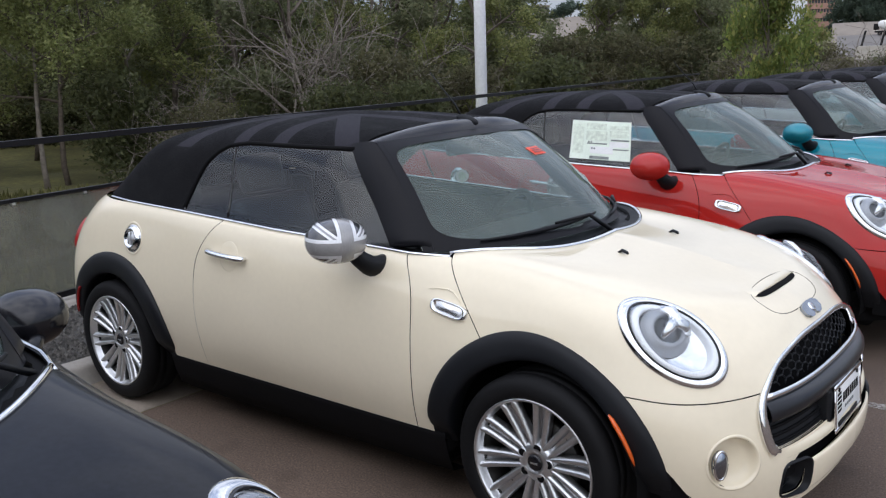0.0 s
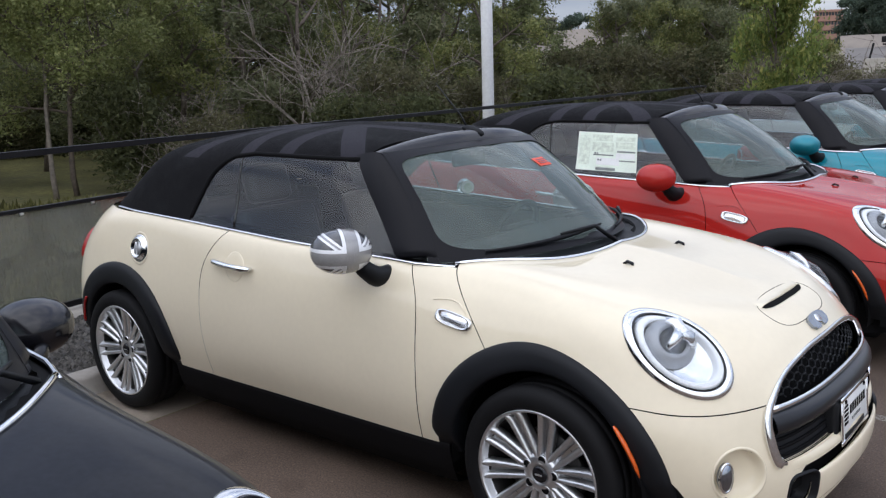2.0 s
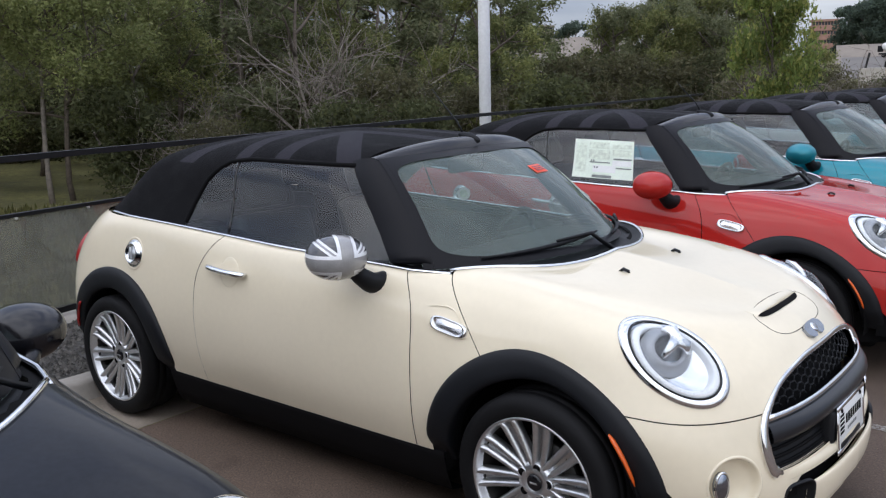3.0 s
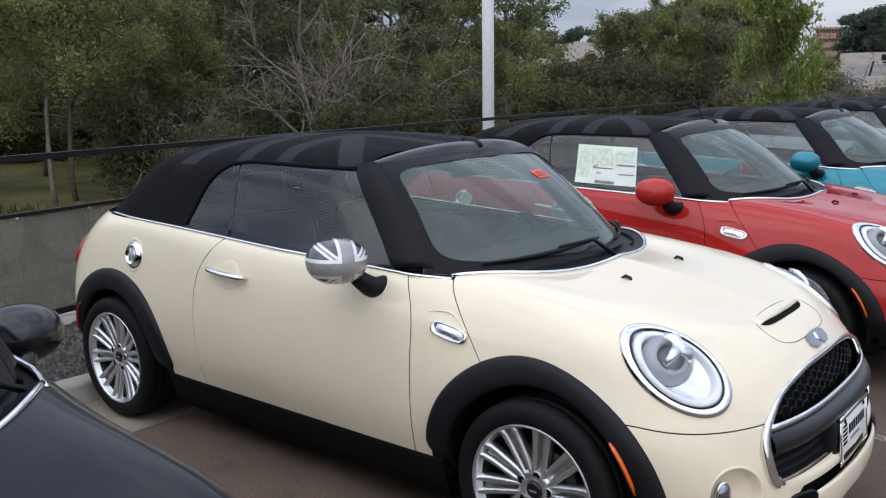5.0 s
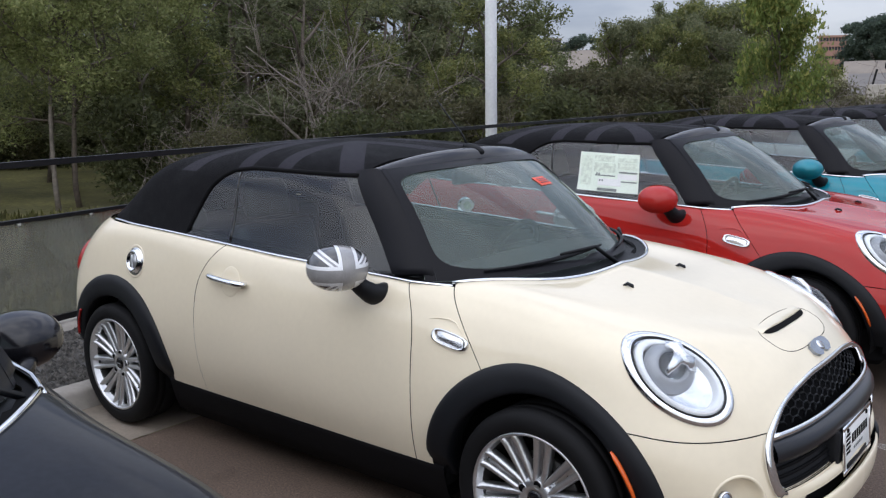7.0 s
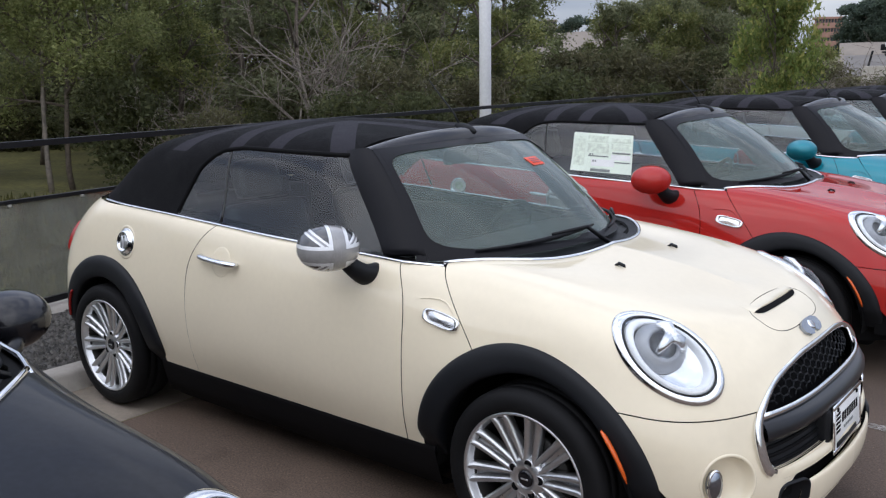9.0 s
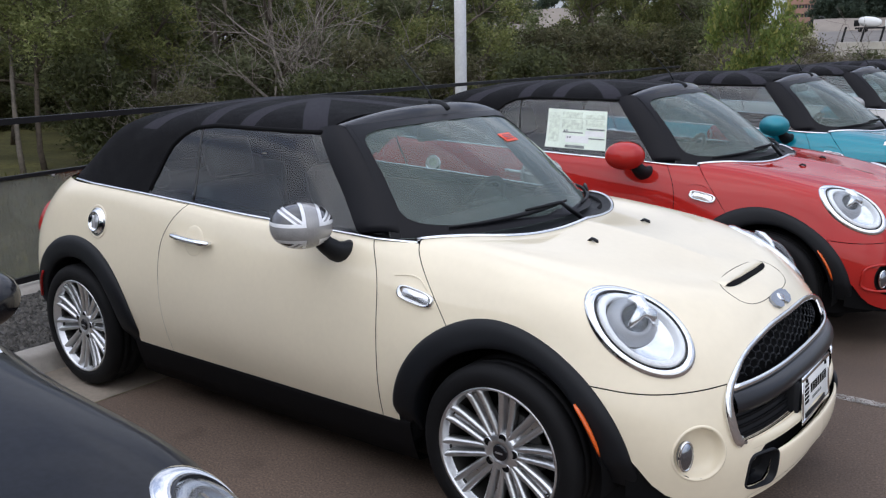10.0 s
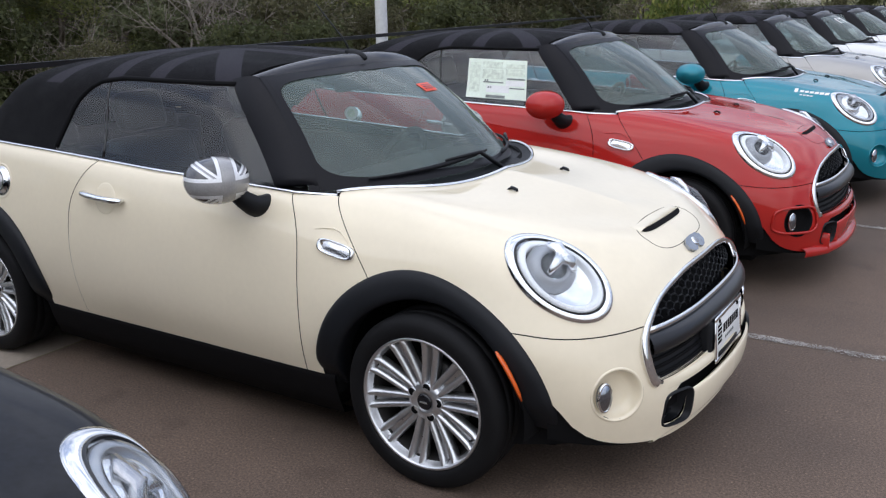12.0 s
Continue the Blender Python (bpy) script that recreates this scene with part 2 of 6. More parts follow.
def skin_part(name, vf, t, material, parent, two_sided=False, flip=False):
    """A body panel of sheet metal: cut from the skin, with thickness and crisp rims."""
    V = [tuple(v) for v in vf[0]]
    F = list(vf[1])
    if two_sided:
        k, other = len(V), []
        V2 = [(x, -y, z, a, -b, c) for x, y, z, a, b, c in V]
        for i in range(k):
            if abs(V[i][1]) < 1e-5:
                other.append(i)
            else:
                other.append(len(V))
                V.append(V2[i])
        F = F + [tuple(other[i] for i in reversed(f)) for f in F]
    if flip:
        V = [(x, -y, z, a, -b, c) for x, y, z, a, b, c in V]
        F = [tuple(reversed(f)) for f in F]
    P, N = [Vector(v[:3]) for v in V], [Vector(v[3:6]).normalized() for v in V]
    k = len(P)
    W = [p - n * t for p, n in zip(P, N)]
    pos, nor = P + W, N + [-n for n in N]
    edges = {(a, b) for f in F for a, b in zip(f, f[1:] + f[:1])}
    faces = F + [tuple(i + k for i in reversed(f)) for f in F]
    for a, b in edges:
        if (b, a) not in edges:
            q = len(pos)
            n = (P[a] - P[b]).cross(N[a]).normalized()
            pos += [P[b], P[a], W[a], W[b]]
            nor += [n] * 4
            faces.append((q, q + 1, q + 2, q + 3))
    me = bpy.data.meshes.new(name)
    me.from_pydata([tuple(p) for p in pos], [], faces)
    me.materials.append(material)
    me.shade_smooth()
    me.normals_split_custom_set_from_vertices([tuple(n) for n in nor])
    me.update()
    ob = new(name, me)
    ob.parent = parent
    return ob


def thick(vf, t):
    """A sheet given thickness t on its inner side, with closed rims."""
    V, F = vf
    N = normals_of(V, F)
    k = len(V)
    V = list(V)
    W = [tuple(np.array(v) - t * n) for v, n in zip(V, N)]
    edges = {}
    for f in F:
        for a, b in zip(f, f[1:] + f[:1]):
            edges[(a, b)] = 1
    back = [tuple(i + k for i in reversed(f)) for f in F]
    out, rim = V + W, []
    for a, b in edges:
        if (b, a) not in edges:
            q = len(out)
            out += [V[b], V[a], W[a], W[b]]
            rim.append((q, q + 1, q + 2, q + 3))
    return out, list(F) + back + rim


def sheet(f, nu, nv):
    """A grid from a function of two numbers 0 to 1."""
    V = [tuple(f(i / (nu - 1), j / (nv - 1))) for j in range(nv) for i in range(nu)]
    return V, [(j * nu + i, j * nu + i + 1, (j + 1) * nu + i + 1, (j + 1) * nu + i) for j in range(nv - 1) for i in range(nu - 1)]


def tube(points, r, sides=8, closed=False, flat=1.0, up=(0, 0, 1)):
    """A round or flattened rod along points; r is a number or one for each point."""
    P = [Vector(p) for p in points]
    n = len(P)
    r = [r] * n if isinstance(r, (int, float)) else r
    V, F = [], []
    for i, p in enumerate(P):
        d = (P[(i + 1) % n] - P[i - 1]) if closed else (P[min(i + 1, n - 1)] - P[max(i - 1, 0)])
        d.normalize()
        a = d.cross(Vector(up))
        a = a.normalized() if a.length > 1e-4 else d.orthogonal().normalized()
        b = d.cross(a).normalized()
        for k in range(sides):
            w = 2 * math.pi * k / sides
            V.append(tuple(p + r[i] * (a * math.cos(w) + b * math.sin(w) * flat)))
    for i in range(n if closed else n - 1):
        for k in range(sides):
            a, b = i * sides, ((i + 1) % n) * sides
            F.append((a + k, a + (k + 1) % sides, b + (k + 1) % sides, b + k))
    if not closed:
        F += [tuple(range(sides))[::-1], tuple((n - 1) * sides + k for k in range(sides))]
    return V, F


def lathe(profile, sides=48, arc=2 * math.pi, axis="y"):
    """Turns a profile of (radius, depth) about the y axis."""
    V, F, n = [], [], len(profile)
    full = arc > 6.28
    m = sides if full else sides + 1
    for k in range(m):
        w = arc * k / sides
        V += [(r * math.cos(w), d, r * math.sin(w)) for r, d in profile]
    for k in range(sides):
        a, b = k * n, ((k + 1) % m) * n
        F += [(a + i, a + i + 1, b + i + 1, b + i) for i in range(n - 1)]
    return V, F


def block(x0, x1, y0, y1, z0, z1, bevel=0.01, segments=2):
    bm = bmesh.new()
    bmesh.ops.create_cube(bm, size=1, matrix=Matrix.Translation(((x0 + x1) / 2, (y0 + y1) / 2, (z0 + z1) / 2)) @ Matrix.Diagonal((x1 - x0, y1 - y0, z1 - z0, 1)))
    if bevel:
        bmesh.ops.bevel(bm, geom=bm.edges[:], offset=bevel, segments=segments, affect="EDGES", profile=0.5)
    bm.verts.index_update()
    vf = [tuple(v.co) for v in bm.verts], [tuple(v.index for v in f.verts) for f in bm.faces]
    bm.free()
    return vf


def ball(c, rx, ry, rz, nu=24, nv=14, power=1.0):
    def f(u, v):
        a, b = 2 * math.pi * u, math.pi * (v - 0.5)
        q = lambda s: math.copysign(abs(s) ** power, s)
        return c[0] + rx * q(math.cos(b)) * q(math.cos(a)), c[1] + ry * q(math.cos(b)) * q(math.sin(a)), c[2] + rz * q(math.sin(b))
    return sheet(f, nu, nv)


# ---- the car: a small soft-top, rear axle at x = 0, nose towards +x ----
AXLE, HUB_Z, TYRE_R, RIM_R = 2.495, 0.306, 0.308, 0.232
ARCH_R = 0.455


def pinch(x, z):
    """The front wheel opening is a little flatter towards the headlight."""
    w = np.degrees(np.arctan2(z - HUB_Z, x - AXLE))
    return .030 * np.exp(-((w - 62) / 36)**2)



# character lines from the sill up to the bonnet's spine; stations run from the tail's middle round the side to the nose
BOTTOM = [(-.58, 0, .30), (-.58, .40, .30), (-.50, .68, .30), (-.34, .765, .30), (0, .785, .30), (.5, .79, .30), (1.2, .79, .30), (1.9, .79, .30), (2.3, .785, .30), (2.62, .775, .28), (2.92, .735, .24), (3.145, .56, .205), (3.24, .30, .20), (3.262, 0, .20)]
LOWER = [(-.625, 0, .42), (-.62, .40, .42), (-.54, .70, .42), (-.36, .79, .42), (0, .815, .43), (.5, .822, .43), (1.2, .825, .43), (1.9, .82, .43), (2.3, .815, .43), (2.62, .81, .41), (2.93, .76, .38), (3.16, .59, .36), (3.253, .31, .36), (3.273, 0, .36)]
WAIST = [(-.635, 0, .58), (-.63, .40, .58), (-.545, .70, .58), (-.36, .795, .59), (0, .825, .60), (.5, .832, .60), (1.2, .832, .60), (1.9, .822, .60), (2.3, .815, .60), (2.63, .81, .57), (2.92, .765, .53), (3.14, .585, .50), (3.225, .31, .50), (3.245, 0, .50)]
SHOULDER = [(-.60, 0, .76), (-.59, .39, .76), (-.51, .68, .76), (-.33, .775, .77), (0, .805, .78), (.5, .813, .78), (1.2, .813, .78), (1.9, .795, .77), (2.3, .778, .74), (2.61, .775, .71), (2.88, .735, .665), (3.095, .575, .625), (3.195, .31, .62), (3.215, 0, .62)]
CROWN = [(-.50, 0, .92), (-.49, .36, .92), (-.41, .64, .92), (-.25, .745, .925), (0, .778, .925), (.5, .788, .92), (1.2, .785, .90), (1.9, .755, .875), (2.3, .735, .84), (2.6, .735, .82), (2.83, .692, .785), (3.03, .54, .73), (3.135, .29, .715), (3.165, 0, .715)]
EDGE = [(-.36, 0, 1.025), (-.35, .33, 1.025), (-.28, .60, 1.025), (-.13, .695, 1.022), (.1, .735, 1.017), (.5, .743, 1.005), (1.2, .738, .972), (1.9, .697, .942), (2.25, .658, .924), (2.55, .660, .890), (2.77, .62, .853), (2.95, .475, .815), (3.065, .26, .785), (3.10, 0, .78)]
INNER = [(-.2, 0, 1.03), (-.2, .2, 1.03), (-.15, .38, 1.03), (-.02, .42, 1.03), (.2, .45, 1.025), (.55, .45, 1.02), (1.2, .45, .99), (1.95, .42, .965), (2.30, .40, .944), (2.57, .38, .914), (2.74, .34, .885), (2.88, .25, .855), (2.955, .13, .838), (2.975, 0, .834)]
SPINE = [(-.1, 0, 1.03), (-.08, 0, 1.03), (-.05, 0, 1.03), (.05, 0, 1.03), (.25, 0, 1.03), (.6, 0, 1.025), (1.2, 0, 1.0), (1.98, 0, .975), (2.36, 0, .956), (2.58, 0, .928), (2.70, 0, .908), (2.78, 0, .890), (2.82, 0, .880), (2.84, 0, .875)]
MID = (1.3, 0, 0.6)
half = outward(loft([BOTTOM, LOWER, WAIST, SHOULDER, CROWN, EDGE, INNER, SPINE], 126, 64), (1.3, 0, 0.3))

from mathutils.bvhtree import BVHTree

skin = BVHTree.FromPolygons([Vector(v) for v in both(half)[0]], both(half)[1])


def side_y(x, z):
    """How far the right flank stands from the middle plane."""
    h = skin.ray_cast(Vector((x, 1.4, z)), Vector((0, -1, 0)))
    return h[0].y if h[0] else 0.74


def front_x(y, z):
    h = skin.ray_cast(Vector((4.5, y, z)), Vector((-1, 0, 0)))
    return h[0].x if h[0] else 3.15


def top_z(x, y):
    h = skin.ray_cast(Vector((x, y, 2.0)), Vector((0, 0, -1)))
    return h[0].z if h[0] else 0.9


def on_skin(p):
    h = skin.find_nearest(Vector(p))
    n = h[1]
    if n.dot(h[0] - Vector(MID)) < 0:
        n = -n
    return h[0], n


GAP = 0.0019
door_front = spl((.2, .31, .5, .7, .81, .88, .945, 1.1), (1.972, 1.972, 1.976, 1.966, 1.95, 1.92, 1.874, 1.70))
door_rear = spl((.2, .31, .5, .65, .73, .80, .876, .94, .99, 1.06), (.715, .715, .703, .695, .697, .708, .745, .80, .855, .95))
bonnet_edge = spl((.55, .711, .78, .86, .936, 1.05), (2.40, 2.262, 2.205, 2.135, 2.064, 1.95))
cowl = lambda y: 2.37 - 0.40 * y**2 - 0.90 * y**4
arch = lambda p, r: np.minimum(np.hypot(p[:, 0] - AXLE, p[:, 2] - HUB_Z), np.hypot(p[:, 0] - 0.02, p[:, 2] - HUB_Z)) - r
belt = lambda x: np.interp(x, (-.4, .1, .5, 1.2, 1.9, 2.3), (1.026, 1.017, 1.005, .972, .942, .93))
seam_z = lambda p: 0.604 - 0.012 * np.sin(np.clip((p[:, 0] - 2.83) / 0.34, 0, 1) * math.pi)


half6 = with_normals(half)


def panel(*fields):
    vf = half6
    for g in fields:
        vf = clip(vf, g)
    return vf


off_arch = lambda p: (ARCH_R - 0.012) - pinch(p[:, 0], p[:, 2]) - np.hypot(p[:, 0] - AXLE, p[:, 2] - HUB_Z)
off_rear_arch = lambda p: (ARCH_R - 0.012) - np.hypot(p[:, 0] - 0.02, p[:, 2] - HUB_Z)
low = lambda p: 0.306 - p[:, 2]
below_belt = lambda p: np.where(p[:, 1] < 0.55, p[:, 2] * 0 + 1.0, p[:, 2] - belt(p[:, 0]) - 0.003)
below_deck = lambda p: p[:, 2] - 1.022
rear_gap = lambda p: np.interp(p[:, 2], (.62, .80), (.0007, .0024))
DOOR = panel(low, below_belt, lambda p: p[:, 0] - door_front(p[:, 2]) + GAP, lambda p: door_rear(p[:, 2]) + rear_gap(p) - p[:, 0])
QUARTER = panel(low, lambda p: np.maximum(p[:, 2] - belt(p[:, 0]) + 0.004, p[:, 0] - 1.2), lambda p: p[:, 0] - door_rear(p[:, 2]) + rear_gap(p), off_rear_arch)
SCUTTLE = panel(low, below_belt, lambda p: np.interp(p[:, 0], (1.2, 1.9, 2.1, 2.25), (.70, .672, .642, .63)) - p[:, 1], lambda p: door_front(p[:, 2]) + GAP - p[:, 0], lambda p: p[:, 0] - bonnet_edge(p[:, 2]) + GAP, off_arch)
GRILLE_W = spl((.38, .42, .47, .54, .60, .645, .685, .705), (.518, .532, .541, .538, .508, .445, .335, .20))


def off_grille(p):
    w = np.where((p[:, 2] > .41) & (p[:, 2] < .708), GRILLE_W(np.clip(p[:, 2], .38, .705)), 0) - 0.008
    return np.where(p[:, 0] > 2.95, np.minimum(w - p[:, 1], np.minimum(p[:, 2] - .424, .707 - p[:, 2]) + 0.0), -1.0)


LAMP_A, LAMP_B = .194, .126


def lamp_frame():
    c, n = on_skin((2.903, .642, .752))
    n = (n + Vector((.18, -.02, .02))).normalized()
    d = Vector((.285, -.165, -.20))
    ax = (d - n * d.dot(n)).normalized()
    ay = n.cross(ax).normalized()
    if ay.z < 0:
        ay = -ay
    return c + ay * .018 - ax * .004, n, ax * .961 - ay * .276, ay * .961 + ax * .276


LC, LN, LX, LY = lamp_frame()


def off_lamp(p):
    q = p[:, :3] - np.array(LC)
    r = np.hypot(q @ np.array(LX) / LAMP_A, q @ np.array(LY) / LAMP_B)
    return np.where((p[:, 0] > 2.6) & (p[:, 1] > .3), (.84 - r) * LAMP_B, -1.0)


BONNET = panel(off_lamp, lambda p: bonnet_edge(p[:, 2]) + GAP - p[:, 0], lambda p: seam_z(p) + GAP - p[:, 2], lambda p: cowl(p[:, 1]) - p[:, 0] - np.where(p[:, 2] < 0.91, 1.0, 0.0), off_arch, off_grille)


# air dams cut into the bumper: middle mouth and the square duct at each corner of it
def off_mouth(p):
    a = np.maximum(np.abs(p[:, 2] - .362) - .024, p[:, 1] - .42)
    b = np.maximum(np.abs(p[:, 2] - .308) - .053, np.abs(p[:, 1] - .422) - .056)
    return np.where(p[:, 0] > 3.0, -np.minimum(a, b), -1.0)


FOG_C = on_skin((3.105, .636, .408))[0]
off_fog = lambda p: 0.084 - np.linalg.norm(p[:, :3] - np.array(FOG_C), axis=1)
BUMPER = panel(lambda p: 2.3 - p[:, 0], lambda p: p[:, 2] - seam_z(p) + GAP, off_arch, off_grille, off_mouth, off_fog,
               lambda p: np.interp(p[:, 0], (2.88, 2.95, 3.0, 3.04, 3.1, 3.2), (.45, .375, .295, .258, .232, .205)) - p[:, 2])

# soft top and side windows: one lofted skin, cut apart
T_BELT = [(-.335, 0, 1.03), (-.325, .33, 1.03), (-.255, .585, 1.028), (-.11, .682, 1.026), (.15, .728, 1.018), (.55, .733, 1.006), (1.0, .73, .985), (1.45, .715, .964), (1.80, .690, .949)]
T_MID = [(-.135, 0, 1.165), (-.13, .33, 1.165), (-.08, .55, 1.16), (.02, .64, 1.155), (.20, .672, 1.15), (.55, .675, 1.145), (1.0, .670, 1.13), (1.42, .655, 1.115), (1.68, .628, 1.105)]
T_RAIL = [(.05, 0, 1.305), (.06, .30, 1.30), (.10, .485, 1.297), (.18, .555, 1.298), (.33, .575, 1.30), (.60, .588, 1.315), (1.0, .583, 1.322), (1.34, .565, 1.318), (1.545, .535, 1.312)]
T_QUARTER = [(.22, 0, 1.368), (.23, .18, 1.364), (.265, .30, 1.36), (.34, .355, 1.366), (.47, .38, 1.376), (.70, .385, 1.392), (1.03, .375, 1.396), (1.36, .355, 1.388), (1.605, .345, 1.372)]
T_SPINE = [(.40, 0, 1.395), (.41, 0, 1.396), (.43, 0, 1.397), (.49, 0, 1.401), (.60, 0, 1.407), (.78, 0, 1.414), (1.06, 0, 1.415), (1.38, 0, 1.404), (1.635, 0, 1.388)]
top_half = outward(loft([T_BELT, T_MID, T_RAIL, T_QUARTER, T_SPINE], 76, 44), (.9, 0, 0.9))
rear_edge = spl((.9, 1.005, 1.06, 1.12, 1.18, 1.235, 1.275, 1.30, 1.315), (.515, .54, .555, .577, .606, .648, .702, .76, .85))
front_edge = lambda z: 1.798 - (z - .949) * 0.87


def window_field(p, grow):
    z = p[:, 2]
    top = np.where(p[:, 0] < .84, 1.315, 1.315 - 0.010 * (p[:, 0] - .84) / .66)
    g = np.maximum(np.maximum(rear_edge(np.clip(z, .9, 1.315)) - p[:, 0], p[:, 0] - front_edge(z)), z - top) - grow
    return np.where(p[:, 1] > .40, g, 1.0)


FABRIC = clip(clip(top_half, lambda p: -window_field(p, 0.0)), lambda p: p[:, 0] - np.where(p[:, 2] > 1.29, 1.50 + 0.13 * np.clip(1 - (p[:, 1] / .56)**2, 0, 1), 1.0))
GLASS = clip(clip(top_half, lambda p: window_field(p, 0.002)), lambda p: belt(p[:, 0]) - 0.02 - p[:, 2])
split = lambda z: .858 - (z - .99) * 0.16
QUARTER_GLASS = clip(GLASS, lambda p: p[:, 0] - split(p[:, 2]) + 0.006)
DOOR_GLASS = clip(GLASS, lambda p: split(p[:, 2]) + 0.006 - p[:, 0])
top_skin = BVHTree.FromPolygons([Vector(v) for v in top_half[0]], top_half[1])
MULLION = [(float(split(z)), top_skin.ray_cast(Vector((float(split(z)), 1.2, z)), Vector((0, -1, 0)))[0].y + .001, z) for z in np.linspace(1.002, 1.306, 12)]


# windscreen
def screen(u, v):
    s = 2 * u - 1
    yb, yt = .655 * s, .535 * s
    b = Vector((2.285 - 0.55 * yb**2 - 0.75 * yb**4, yb, .958 - 0.05 * yb**2))
    t = Vector((1.695 - 0.38 * yt**2, yt, 1.350 - 0.075 * yt**2))
    p = b.lerp(t, v)
    return p + Vector((0.035, 0, 0.045)) * (4 * v * (1 - v)) * 0.6


WIND = outward(sheet(screen, 41, 25), (1.4, 0, .5))


def a_pillar(u, v):
    """Between the side window's front edge and the windscreen's edge."""
    z = .930 + v * (1.322 - .930)
    x = front_edge(z) - .012
    h = top_skin.ray_cast(Vector((x, 1.2, min(max(z, .96), 1.318))), Vector((0, -1, 0)))
    o = Vector((x, (h[0].y if h[0] else .535) + .003, z))
    i = Vector(screen(.982, v)) + Vector((.003, .002, .004))
    p = o.lerp(i, u)
    return p + Vector((0.010, 0.016, 0.008)) * (4 * u * (1 - u))


PILLAR = outward(sheet(a_pillar, 9, 21), (1.5, 0, 1.0))


def header(u, v):
    """The windscreen's top frame, from the glass back to the fabric."""
    s = 2 * u - 1
    a = Vector(screen(u, 0.985))
    yb = .545 * s
    b = Vector((1.50 + 0.135 * (1 - s * s), yb, 1.391 - 0.145 * yb**2 - 0.42 * yb**4))
    return a.lerp(b, v) + Vector((0.012, 0, 0.02)) * (4 * v * (1 - v)) * 0.7 + Vector((0, 0, .004))


HEADER = sheet(header, 41, 8)


def jack(name, long_axis, short_axis, half_long, half_short, centre, colours, widths, rough, metal=0.0, bump=0.0, above=None):
    """A woven or printed cross-and-saltire pattern, laid over two of the object's axes."""
    m = mat(name, (1, 1, 1), rough, metal, 14, 0.10, bump, 700, vary2=0.10)
    n, l = m.node_tree.nodes, m.node_tree.links
    sep, tc = n.new("ShaderNodeSeparateXYZ"), n.new("ShaderNodeTexCoord")
    l.new(tc.outputs["Object"], sep.inputs[0])

    def op(kind, a, b=None):
        q = n.new("ShaderNodeMath")
        q.operation = kind
        for k, s in enumerate((a, b)):
            if s is None:
                continue
            if isinstance(s, (int, float)):
                q.inputs[k].default_value = s
            else:
                l.new(s, q.inputs[k])
        return q.outputs[0]

    X = op("ABSOLUTE", op("DIVIDE", op("SUBTRACT", sep.outputs[long_axis], centre[0]), half_long))
    Y = op("ABSOLUTE", op("DIVIDE", op("SUBTRACT", sep.outputs[short_axis], centre[1]), half_short))
    cross = op("MINIMUM", X, op("MULTIPLY", Y, half_short / half_long))
    diag = op("ABSOLUTE", op("SUBTRACT", X, Y))
    field, border, saltire, saltire_core, centre_col = colours
    w_cross, w_border, w_diag, w_core = widths

    def mix(fac, a, b):
        q = n.new("ShaderNodeMixRGB")
        l.new(fac, q.inputs[0])
        for k, s in ((1, a), (2, b)):
            if isinstance(s, tuple):
                q.inputs[k].default_value = (*s, 1)
            else:
                l.new(s, q.inputs[k])
        return q.outputs[0]

    c = mix(op("LESS_THAN", diag, w_diag), field, saltire)
    c = mix(op("LESS_THAN", diag, w_core), c, saltire_core)
    c = mix(op("LESS_THAN", cross, w_border), c, border)
    c = mix(op("LESS_THAN", cross, w_cross), c, centre_col)
    if above is not None:
        c = mix(op("GREATER_THAN", sep.outputs[2], above), field, c)
    scale = next(q for q in n if q.type == "VECT_MATH")
    l.new(c, scale.inputs[0])
    return m


ROOF = jack("soft_top_fabric", 0, 1, .56, .62, (.942, 0.0), ((.0035, .0034, .0042), (.026, .025, .031), (.026, .025, .031), (.026, .025, .031), (.0035, .0034, .0042)), (.143, .305, .125, .0), 0.85, bump=0.25, above=1.283)
for _q in ROOF.node_tree.nodes:
    if _q.type == "BSDF_PRINCIPLED":
        _q.inputs["Specular IOR Level"].default_value = 0.15
CAP = jack("printed_mirror_cap", 1, 2, .125, .10, (0.024, -0.012), ((.03, .031, .034), (.72, .73, .74), (.72, .73, .74), (.25, .25, .26), (.27, .265, .26)), (.19, .29, .16, .05), 0.2)
CAP.node_tree.nodes["Principled BSDF"].inputs["Coat Weight"].default_value = 1.0


